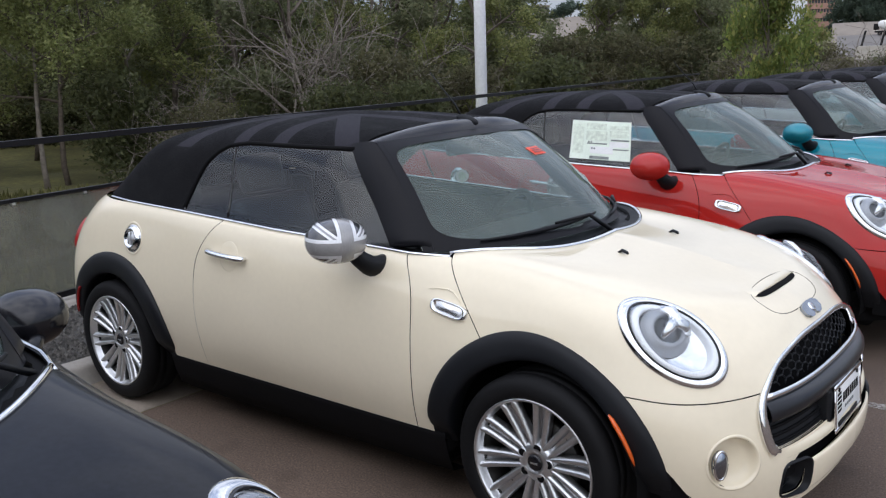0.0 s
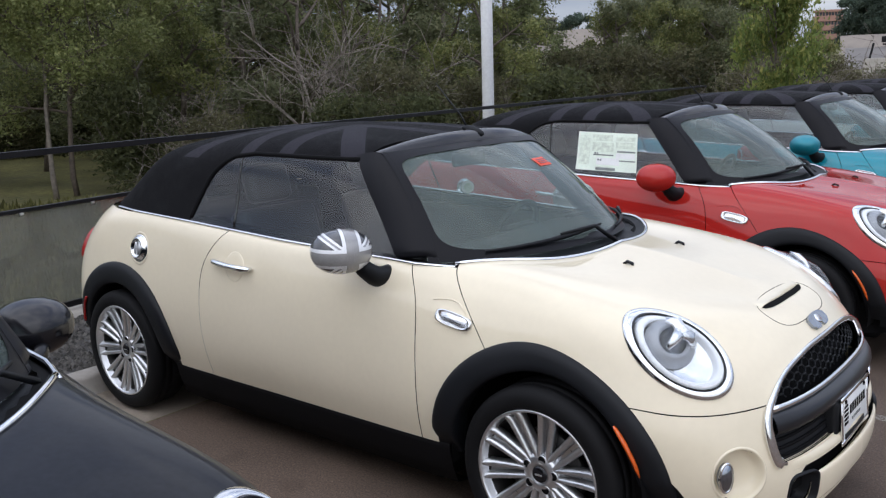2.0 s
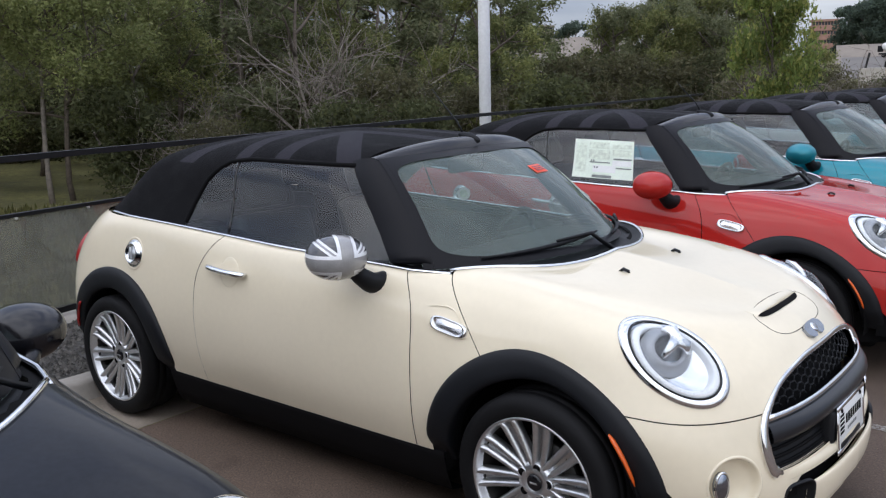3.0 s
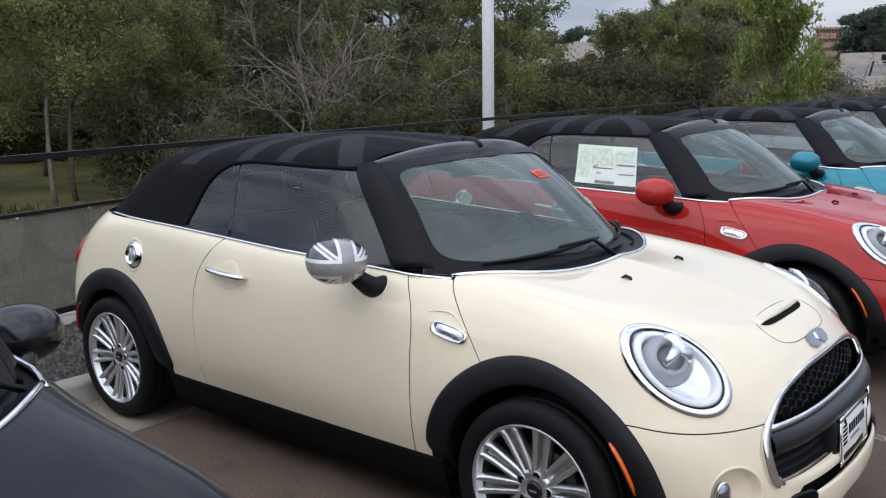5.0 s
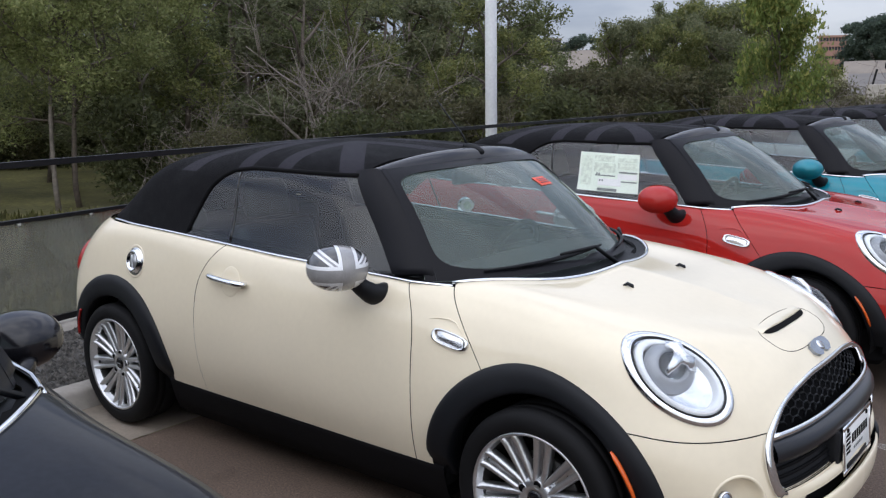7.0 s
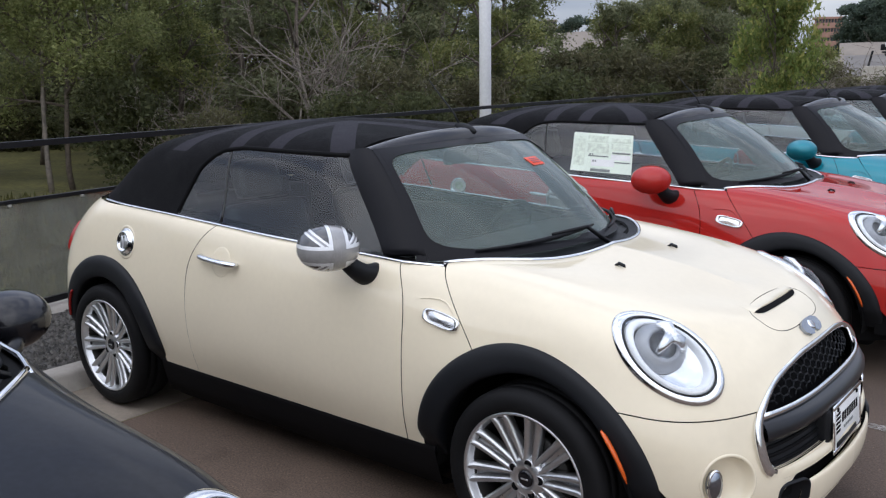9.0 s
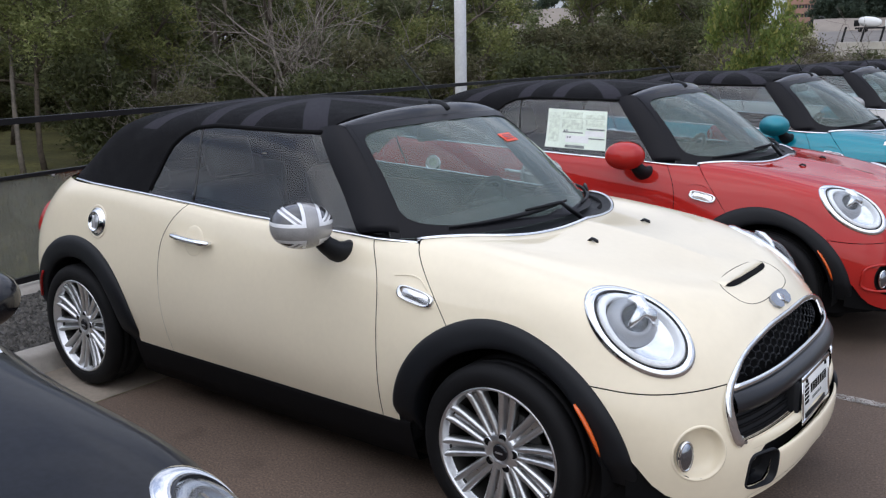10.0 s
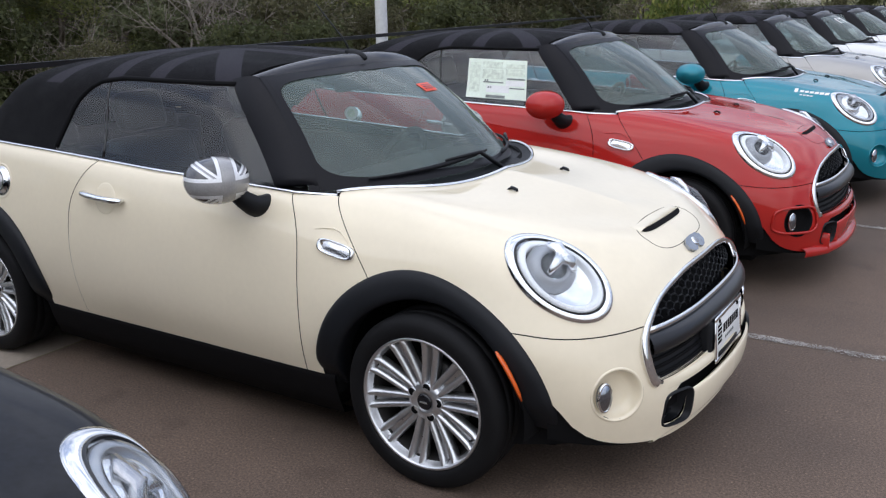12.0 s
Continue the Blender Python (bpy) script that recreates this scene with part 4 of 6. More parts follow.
        part("tail_lamp", go(ring_on_skin(tl, tn, Vector((0, 1, 0)), Vector((0, 0, 1)), .075, .11, [(1, -.002), (1, .012), (.8, .02), (.4, .026), (0, .028)], 32)), MARK_RED, car)
    # mirrors: cap at its own origin so that the print sits on it
    for s in (1, -1):
        cap = part("mirror", ball((0, 0, 0), .112, .116, .084, 36, 20, .95), paint_mat, car, m=Matrix.Translation((1.690, -.888, 1.004) if s < 0 else (1.655, .852, .985)) @ Matrix.Rotation(radians(34 * s), 4, "Z"))
        part("mirror_glass", moved(lathe([(.001, .100), (.066, .0985), (.072, .094)], 32), Matrix.Diagonal((1, 1, .72, 1)) @ Matrix.Rotation(radians(90), 4, "Z")), CHROME, cap)
    part("antenna", joined(moved(ball((0, 0, 0), .062, .017, .020, 20, 10), Matrix.Translation((1.645, 0, 1.388)) @ Matrix.Rotation(radians(14), 4, "Y")), tube([(1.610, 0, 1.405), (1.58, 0, 1.455), (1.50, 0, 1.535), (1.44, 0, 1.60)], [.0045, .004, .003, .002], 6)), PLASTIC, car)
    part("soft_top", thick(both(FABRIC), .012), ROOF, car, "black folding fabric roof with grey cross stripes")
    part("windscreen_header", thick(HEADER, .02), BLACK_GLOSS, car)
    part("windscreen", WIND, WIND_GLASS, car).visible_shadow = False

    # printed black border of the windscreen, with rounded inner corners and a sensor patch
    def frit(k, v):
        w = 2 * math.pi * k
        c, s = math.cos(w), math.sin(w)
        g = max(abs(c), abs(s))
        inner = (.5 + .474 * math.copysign(abs(c)**.22, c), .490 + .432 * math.copysign(abs(s)**.25, s))
        outer = (.5 + .5 * c / g, .5 + .5 * s / g)
        u, h = (inner[i] * (1 - v) + outer[i] * v for i in (0, 1))
        return Vector(screen(u, h)) + Vector((.003, 0, .0042))
    part("screen_border", joined(sheet(frit, 161, 8), sheet(lambda u, v: Vector(screen(.460 + .085 * v * math.cos(u * 6.2832), .765 + .075 * v * math.sin(u * 6.2832))) - Vector((.008, 0, .010)), 25, 4)), PILLAR_BLACK, car)

    def scuttle(u, v):
        s = 2 * u - 1
        yb = .665 * s
        b = Vector((float(cowl(yb)) - .004, yb, 0))
        b.z = max(top_z(b.x + .008, yb), .92) + .002
        a = Vector(screen(u, .01)) - Vector((0.03, 0, .012))
        return a.lerp(b, v) - Vector((0, 0, .012)) * math.sin(v * math.pi)
    part("cowl_panel", sheet(scuttle, 41, 7), PLASTIC, car)
    ys = np.linspace(-.652, .652, 61)
    part("bonnet_strip", tube([(float(cowl(y)) + .002, y, max(top_z(float(cowl(y)) + .008, y), .92) + .004) for y in ys], .0085, 8), CHROME, car, "chrome strip along the bonnet's rear edge")
    # wipers
    for y0, y1, x1 in ((-.52, .05, .03), (.16, .58, .05)):
        pts = [Vector(screen(.5 + y / 1.31, .035 + .008 * k)) + Vector((.012, 0, .016)) for k, y in enumerate(np.linspace(y0, y1, 7))]
        w = part("wiper", tube(pts, [.004, .006, .007, .008, .007, .006, .004], 6, flat=1.3), PLASTIC, car)
        piv = Vector((float(cowl(y1 + .03)) - .06, y1 + .03, .945))
        part("wiper_arm", tube([piv, pts[5] + Vector((.02, 0, .012)), pts[3] + Vector((.0, 0, .014))], [.011, .008, .005], 6), PLASTIC, w)
    grille(car)
    number_plate(car)
    # bonnet scoop: flush lid with a slot behind it
    sx = 3.040
    loop = [(sx + .074 * math.copysign(abs(math.cos(w))**.75, math.cos(w)), .232 * math.copysign(abs(math.sin(w))**.7, math.sin(w))) for w in np.linspace(0, 2 * math.pi, 56)[:-1]]
    sc = part("bonnet_scoop", tube([(x, y, top_z(x, y) - .0004) for x, y in loop], .0014, 6, True), DARK, car, "bonnet air scoop")

    def lip(u, v):
        s = 2 * u - 1
        y, k = s * .206, 1 - abs(s)**10
        x = 2.972 + .046 * v - .010 * s * s
        return x, y, top_z(x, y) + .0005 + .012 * k * v * v
    part("scoop_lip", thick(outward(sheet(lip, 25, 6), (2.9, 0, .5)), .004), paint_mat, sc)

    def slot(u, v):
        s = 2 * u - 1
        y, k = s * .202, 1 - abs(s)**10
        x = 3.017 - .010 * s * s + .017 * v * k
        return x, y, top_z(x, y) + .0016 + .0085 * (1 - v) * k
    part("scoop_slot", sheet(slot, 31, 3), DARK, sc)
    # winged badge
    bz = top_z(3.132, 0)
    bc, bn = on_skin((3.132, 0, bz))
    bn = bn if bn.z > 0 else -bn
    T = bn.to_track_quat("Z", "X").to_matrix().to_4x4()
    ey = Vector((0, 1, 0))
    ex = ey.cross(bn).normalized()
    T = Matrix((ex, ey, bn)).transposed().to_4x4()
    T.translation = bc
    wing = [(.012, 0), (.024, .022), (.022, .045), (.010, .066), (-.010, .066), (-.020, .04), (-.022, .0)]
    wing = [(x * 1.3, y * 1.2) for x, y in wing]
    V = [(x, y, .007) for x, y in wing] + [(x, -y, .007) for x, y in wing] + [(x, y, -.003) for x, y in wing] + [(x, -y, -.003) for x, y in wing]
    Fb = [tuple(range(7)), tuple(range(13, 6, -1))] + [(i, (i + 1) % 7, (i + 1) % 7 + 14, i + 14) for i in range(7)] + [(i + 7, (i + 1) % 7 + 7, (i + 1) % 7 + 21, i + 21) for i in range(7)]
    bdg = part("bonnet_badge", moved((V, Fb), T), BADGE, car, "chrome winged badge", False)
    part("badge_disc", moved(lathe([(.001, .012), (.014, .0115), (.018, .009), (.019, -.003)], 24), T @ Matrix.Rotation(radians(90), 4, "X")), CHROME, bdg)
    part("badge_centre", moved(lathe([(.001, .013), (.010, .0128), (.011, .010)], 24), T @ Matrix.Rotation(radians(90), 4, "X")), LAMP_GREY, bdg)
    # fuel filler on the right flank
    c, n = on_skin((.20, .80, .852))
    T = n.to_track_quat("Y", "Z").to_matrix().to_4x4()
    T.translation = c
    fu = part("fuel_cap", flipped(moved(lathe([(.068, -.002), (.066, .004), (.062, .002), (.058, .006), (.052, .018), (.044, .022), (.040, .012), (.034, .010)], 40), T)), CHROME, car, "round chrome fuel cap")
    part("fuel_dial", flipped(moved(joined(lathe([(.001, .016), (.018, .016), (.026, .013), (.037, .009)], 28), block(-.008, .008, .012, .026, -.03, .03, .004)), T)), ALLOY, fu)
    part("fuel_flange", flipped(moved(lathe([(.082, -.003), (.080, .0015), (.070, .0012), (.068, -.004)], 40), T)), paint_mat, fu)
    # shelf under the grille, slot, and the chin below it with a hole for each duct
    def ledge(prof, drop=0.0):
        at_v = spl(np.linspace(0, 1, len(prof)), np.array(prof))

        def f(u, v):
            y = (2 * u - 1) * .50
            o, z = at_v(v)
            z = float(z) - drop * (y / .46)**2 * v
            return nose(y, z, float(o)), y, z
        return sheet(f, 121, 33)
    part("bumper_shelf", ledge([(-.04, .420), (-.010, .420), (.005, .417), (.012, .411), (.014, .400), (.012, .392), (.006, .387), (-.03, .386)]), paint_mat, car)
    chin = ledge([(.016, .345), (.018, .358), (.025, .361), (.032, .354), (.034, .315), (.032, .285), (.022, .268), (-.02, .262)], .056)
    hole = lambda p: 1 - (np.abs(np.abs(p[:, 1]) - .422) / .065)**4 - (np.abs(p[:, 2] - .308) / .062)**4
    part("bumper_lip", clip(chin, hole), paint_mat, car)
    part("lower_slot", sheet(lambda u, v: (front_x((2 * u - 1) * .43, .35) - .03, (2 * u - 1) * .44, .30 + .10 * v), 31, 3), DARK, car)
    # black air dam, set as a dark sheet to deepen the shade below the bumper
    dam = spl((-.74, -.66, -.52, -.3, 0, .3, .52, .66, .74), (2.80, 2.94, 3.06, 3.135, 3.155, 3.135, 3.06, 2.94, 2.80))
    part("air_dam", sheet(lambda u, v: (float(dam((2 * u - 1) * .735)) - .03 * v, (2 * u - 1) * .71, .36 - .175 * v), 41, 5), DARK, car)
    part("underbody", joined(block(-.50, 2.88, -.58, .58, .125, .30, .03), block(.45, 2.05, -.75, .75, .13, .33, .03)), DARK, car)
    # cabin
    cab = part("cabin_floor", joined(block(-.1, 2.1, -.70, .70, .33, .40, .02), block(-.25, -.05, -.66, .66, .34, .98, .04)), CABIN, car)
    part("dashboard", joined(block(1.70, 2.20, -.66, .66, .62, .93, .06, 3), block(1.66, 1.80, -.66, .66, .70, .90, .05, 3)), CABIN, car)
    for go in (1, -1):
        part("door_lining", joined(block(.55, 1.95, *sorted((go * .70, go * .655)), .36, .93, .02)), CABIN, car)
        seat(1.06, go * .36, car)
        seat(.30, go * .33, car, False)
    sw_T = Matrix.Translation((1.60, .36, .86)) @ Matrix.Rotation(radians(-65), 4, "Y")
    st = part("steering_wheel", moved(joined(tube([(.18 * math.cos(w), .18 * math.sin(w), 0) for w in np.linspace(0, 2 * math.pi, 33)[:-1]], .015, 8, True), block(-.06, .06, -.17, .17, -.02, .015, .012), block(-.16, .0, -.02, .02, -.015, .01, .006)), sw_T), CABIN, car)
    part("rear_view_mirror", joined(block(1.60, 1.635, -.11, .11, 1.235, 1.295, .014, 3), tube([(1.64, 0, 1.28), (1.69, 0, 1.33)], .012, 8)), CABIN, car)
    # wheels
    for x in (0, AXLE):
        for s in (-1, 1):
            w = new("wheel")
            w.parent = car
            w.matrix_basis = Matrix.Translation((x, s * .735, HUB_Z)) @ (Matrix.Rotation(math.pi, 4, "Z") if s > 0 else Matrix())
            if x == 0 and s == -1:
                wheel_parts(w)
                first = w
            else:
                done = {first: w}
                for o in first.children_recursive:
                    q = o.copy()
                    scene.collection.objects.link(q)
                    q.parent = done[o.parent]
                    done[o] = q
    return car


def repainted(car, old, fresh):
    """Gives a copied car its own body colour."""
    for o in car.children_recursive:
        if o.type == "MESH" and o.data.materials and o.data.materials[0] == old:
            o.material_slots[0].link = "OBJECT"
            o.material_slots[0].material = fresh


cream_car = build_car(CREAM)
tagged(cream_car, "cream soft-top car with a printed flag mirror, parked on asphalt", "car", "parked cars")
PARKED = [
    (RED, .029, 2.552, 0.5, "red soft-top car parked beside the cream one"),
    (TEAL, .165, 5.085, -1.5, "teal metallic soft-top car in the parked row"),
    (SILVER, .05, 8.15, -1.0, "silver soft-top car in the parked row"),
    (WHITE, .06, 10.95, -1.0, "white soft-top car with a paper in the windscreen"),
    (WHITE, .10, 13.75, -1.0, "white soft-top car far along the row"),
    (SILVER, .15, 16.5, -1.0, "silver soft-top car at the far end of the row"),
    (GREY, -.055, -2.786, -.45, "dark grey car parked beside the cream one"),
]
parked_cars = []
for colour, x, y, turn, words in PARKED:
    c = copy_thing(cream_car, pose(x, y, 0, 0, 0, turn))
    repainted(c, CREAM, colour)
    for o in [q for q in c.children_recursive if q.name.split(".")[0] in ("number_plate", "plate_bracket", "plate_frame", "plate_lettering", "plate_logo", "plate_small_print", "plate_strip", "plate_screw")]:
        bpy.data.objects.remove(o)
    parked_cars.append(tagged(c, words))
repainted_caps = [o for o in cream_car.children if o.name.split(".")[0] == "mirror"]
for o in repainted_caps:
    o.material_slots[0].link = "OBJECT"
    o.material_slots[0].material = CAP
for c in parked_cars[1:]:
    for o in c.children_recursive:
        kind = o.name.split(".")[0]
        if kind in ("light_ring", "projector_rim", "shield"):
            o.material_slots[0].link = "OBJECT"
            o.material_slots[0].material = {"light_ring": LAMP_BOWL, "projector_rim": REFLECTOR, "shield": LAMP_BOWL}[kind]
# the grey car's near mirror is folded back against its door
for o in parked_cars[-1].children:
    if o.name.split(".")[0] in ("mirror", "mirror_arm") and (o.matrix_basis.translation.y > .5 or (o.type == "MESH" and o.name.startswith("mirror_arm") and o.data.vertices[0].co.y > 0)):
        o.matrix_basis = Matrix.Translation((-.095, -.022, -.035)) @ o.matrix_basis
        o.material_slots[0].link = "OBJECT"
        o.material_slots[0].material = BLACK_GLOSS

# the red car wears a sports bumper: dark square lamp recesses and a deeper splitter
red_car = parked_cars[0]
for o in red_car.children_recursive:
    if o.name.split(".")[0] == "fog_recess":
        o.material_slots[0].link = "OBJECT"
        o.material_slots[0].material = DARK
for go in (lambda q: q, flipped):
    n = on_skin(FOG_C)[1]
    loop = []
    for w in np.linspace(0, 2 * math.pi, 40)[:-1]:
        dy = .095 * math.copysign(abs(math.cos(w))**.55, math.cos(w))
        dz = .072 * math.copysign(abs(math.sin(w))**.55, math.sin(w))
        y, z = FOG_C.y + dy, FOG_C.z + .005 + dz
        loop.append((front_x(y, z) + .008, y, z))
    part("lamp_surround", go(tube(loop, .008, 8, True)), RED, red_car)
    part("splitter_fin", go(block(3.17, 3.27, .30, .335, .19, .33, .010)), RED, red_car)
    part("splitter_fin", go(block(3.12, 3.25, .43, .46, .19, .31, .010)), RED, red_car)
part("splitter", sheet(lambda u, v: (front_x((2 * u - 1) * .60, .24) + (.0, .045, .052, .045, .0)[int(round(v * 4))] * (1 - .4 * abs(2 * u - 1)**3), (2 * u - 1) * .60, (.245, .235, .215, .195, .185)[int(round(v * 4))]), 41, 5), RED, red_car)

# ---- ground, kerb, fence ----
ASPHALT = mat("asphalt", (0.115, 0.080, 0.058), 0.85, scale=0.9, vary=0.3, bump=0.3, bscale=260, vary2=0.42, scale2=110)
_n4, _l4 = ASPHALT.node_tree.nodes, ASPHALT.node_tree.links
_vs4 = next(q for q in _n4 if q.type == "VECT_MATH")
_src4 = _vs4.inputs["Scale"].links[0].from_socket
_tc4 = next(q for q in _n4 if q.type == "TEX_COORD")
for _sc, _lo, _hi, _a, _b in ((55.0, .66, .74, 1.0, 1.75), (320.0, .35, .68, .72, 1.30), (0.33, .38, .62, .80, 1.16), (4.0, .60, .70, 1.0, .82)):
    _t4, _r4, _m4 = (_n4.new("ShaderNode" + k) for k in ("TexNoise", "MapRange", "Math"))
    _t4.inputs["Scale"].default_value, _t4.inputs["Detail"].default_value = _sc, 3
    _r4.inputs["From Min"].default_value, _r4.inputs["From Max"].default_value = _lo, _hi
    _r4.inputs["To Min"].default_value, _r4.inputs["To Max"].default_value = _a, _b
    _m4.operation = "MULTIPLY"
    _l4.new(_tc4.outputs["Object"], _t4.inputs["Vector"]), _l4.new(_t4.outputs["Fac"], _r4.inputs["Value"])
    _l4.new(_src4, _m4.inputs[0]), _l4.new(_r4.outputs[0], _m4.inputs[1])
    _src4 = _m4.outputs[0]
_l4.new(_src4, _vs4.inputs["Scale"])
CONCRETE = mat("concrete", (0.36, 0.33, 0.29), 0.85, scale=2.0, vary=0.16, bump=0.25, bscale=120, vary2=0.08)
GUTTER = mat("gutter_concrete", (0.27, 0.225, 0.175), 0.85, scale=2.5, vary=0.22, bump=0.25, bscale=120, vary2=0.1)
LINE = mat("road_paint", (0.27, 0.25, 0.225), 0.8, scale=14, vary=0.5, vary2=0.3)
GRAVEL = mat("gravel_stone", (0.075, 0.072, 0.068), 0.9, scale=20, vary=0.35, vary2=0.3)
SOIL = mat("meadow_soil", (0.135, 0.125, 0.042), 0.95, scale=0.35, vary=0.35, bump=0.3, bscale=20, vary2=0.3)
METAL = mat("fence_black", (0.008, 0.008, 0.009), 0.5, scale=5, vary=0.1, spec=0.2)
POLE = mat("pole_white", (0.80, 0.81, 0.83), 0.45, scale=2, vary=0.05)



def land(x, y):
    """Height of the land: terrace edge, creek bottom, and the rise beyond."""
    z = -0.06 - min(2.4, max(0, 0.35 * (-2.2 - x)))
    if x < -6:
        z += 0.35 * noise.noise(Vector((x * .08, y * .08, 0)))
    return z + min(14.0, max(-45 - x, y - 70, 0) * 0.036)


def structure(name, vf, material, label, smooth=False):
    o = part(name, vf, material, None, label, smooth)
    return tagged(o, kind="structure")


def terrain():
    xs = np.concatenate([-np.geomspace(400, 2.3, 60), [.27, 8, 20, 41, 90, 200, 500]])
    ys = np.concatenate([-np.geomspace(300, 1, 30), np.linspace(0, 40, 30), np.geomspace(42, 700, 30)])
    n = len(ys)
    V = []
    for x in xs:
        for y in ys:
            z = land(x, y)
            V.append((x, y, z))
    return V, [(i * n + j, (i + 1) * n + j, (i + 1) * n + j + 1, i * n + j + 1) for i in range(len(xs) - 1) for j in range(n - 1)]


structure("ground", terrain(), SOIL, "dry green meadow sloping down behind the fence", True)
structure("road", sheet(lambda u, v: (.27 + u * 40, -30 + v * 90, 0), 30, 60), ASPHALT, "brown-grey asphalt of the car park")
structure("gutter", sheet(lambda u, v: (-.33 + u * .60, -30 + v * 90, .0 + .004 - .012 * math.sin(u * 3.1)), 6, 60), GUTTER, "pale concrete gutter pan")
kerb_prof = [(-.30, -.02), (-.325, .03), (-.335, .085), (-.35, .100), (-.37, .105), (-.47, .105), (-.485, .10), (-.485, -.1)]
KERBS = 24
for k in range(KERBS):
    y0 = -12 + k * 2.4
    structure("kerb", sheet(lambda u, v: (kerb_prof[int(round(v * 7))][0], y0 + .004 + u * 2.392, kerb_prof[int(round(v * 7))][1]), 2, 8), CONCRETE, "concrete kerb stone", True)


def worn_line(x0, x1, y, w, seed):
    """A painted stripe with chipped edges and missing flakes."""
    r = random.Random(seed)
    n, m = 900, 12
    V = [(x0 + (x1 - x0) * i / n, y + w * (2 * j / m - 1) + (r.uniform(-.004, .004) if j in (0, m) else 0), .004) for i in range(n + 1) for j in range(m + 1)]
    F = []
    for i in range(n):
        for j in range(m):
            wear = .55 * noise.noise(Vector((i * .02, j * .10, seed))) + .6 * noise.noise(Vector((i * .25, j * .6, seed + 9))) + r.uniform(-.45, .45) + .35 * abs(2 * j / m - 1)**3
            if wear < .12:
                a = i * (m + 1) + j
                F.append((a, a + m + 1, a + m + 2, a + 1))
    return V, F


for y, x0 in ((1.275, 3.02), (3.83, 3.15), (6.75, 3.25), (9.55, 3.3), (-1.40, .4)):
    structure("parking_line", worn_line(.4, 5.2, y - .135, .034, int(y * 10)), LINE, "worn white parking line")

FX = lambda y: -1.79 - 0.160 * y
structure("gravel_bed", sheet(lambda u, v: ((-.485) + v * (FX(-14 + u * 50) - .25 + .485), -14 + u * 50, .075 + .012 * noise.noise(Vector((u * 400, v * 12, 0)))), 300, 14), GRAVEL, "bed of dark crushed gravel")


def gravel():
    rnd = random.Random(4)
    V, F = [], []
    for _ in range(9000):
        y = rnd.uniform(-2.6, 1.5)
        x = rnd.uniform(FX(y) + .12, -.49)
        r = rnd.uniform(.008, .021)
        k = len(V)
        a = rnd.uniform(0, 6.28)
        for i in range(4):
            w = a + i * 1.57 + rnd.uniform(-.4, .4)
            V.append((x + r * math.cos(w), y + r * math.sin(w), .076 + rnd.uniform(-.002, .006)))
        V.append((x + rnd.uniform(-.3, .3) * r, y + rnd.uniform(-.3, .3) * r, .08 + r * rnd.uniform(.5, 1.1)))
        F += [(k + i, k + (i + 1) % 4, k + 4) for i in range(4)]
    return V, F


GRAVEL_ISLE = mat("gravel_pieces", (0.072, 0.067, 0.060), 0.9, scale=20, vary=0.2, vary2=0.2)
_n2, _l2 = GRAVEL_ISLE.node_tree.nodes, GRAVEL_ISLE.node_tree.links
_geo, _mr, _mm = _n2.new("ShaderNodeNewGeometry"), _n2.new("ShaderNodeMapRange"), _n2.new("ShaderNodeMath")
_mr.inputs["To Min"].default_value, _mr.inputs["To Max"].default_value = 0.45, 1.9
_mm.operation = "MULTIPLY"
_vs = next(q for q in _n2 if q.type == "VECT_MATH")
_src = _vs.inputs["Scale"].links[0].from_socket
_l2.new(_geo.outputs["Random Per Island"], _mr.inputs["Value"])
_l2.new(_src, _mm.inputs[0]), _l2.new(_mr.outputs[0], _mm.inputs[1]), _l2.new(_mm.outputs[0], _vs.inputs["Scale"])
tagged(part("gravel", gravel(), GRAVEL_ISLE, None, "loose dark grey crushed stones", False), category="gravel", kind="stuff")

# glass-panelled fence along the edge of the terrace
FENCE_GLASS = bpy.data.materials.new("fence_glass")
FENCE_GLASS.use_nodes = True
_n3, _l3 = FENCE_GLASS.node_tree.nodes, FENCE_GLASS.node_tree.links
_n3.remove(_n3["Principled BSDF"])
_t, _d, _g, _m1, _m2, _f = (_n3.new("ShaderNode" + k) for k in ("BsdfTransparent", "BsdfDiffuse", "BsdfGlossy", "MixShader", "MixShader", "Fresnel"))
# the grey diffuse share stands in for reflections that veil the panel
_t.inputs[0].default_value, _d.inputs[0].default_value = (.64, .64, .60, 1), (.40, .40, .36, 1)
_m1.inputs[0].default_value, _g.inputs["Roughness"].default_value = 0.24, 0.06
_l3.new(_t.outputs[0], _m1.inputs[1]), _l3.new(_d.outputs[0], _m1.inputs[2])
_l3.new(_f.outputs[0], _m2.inputs[0]), _l3.new(_m1.outputs[0], _m2.inputs[1]), _l3.new(_g.outputs[0], _m2.inputs[2])
_l3.new(_m2.outputs[0], _n3["Material Output"].inputs[0])

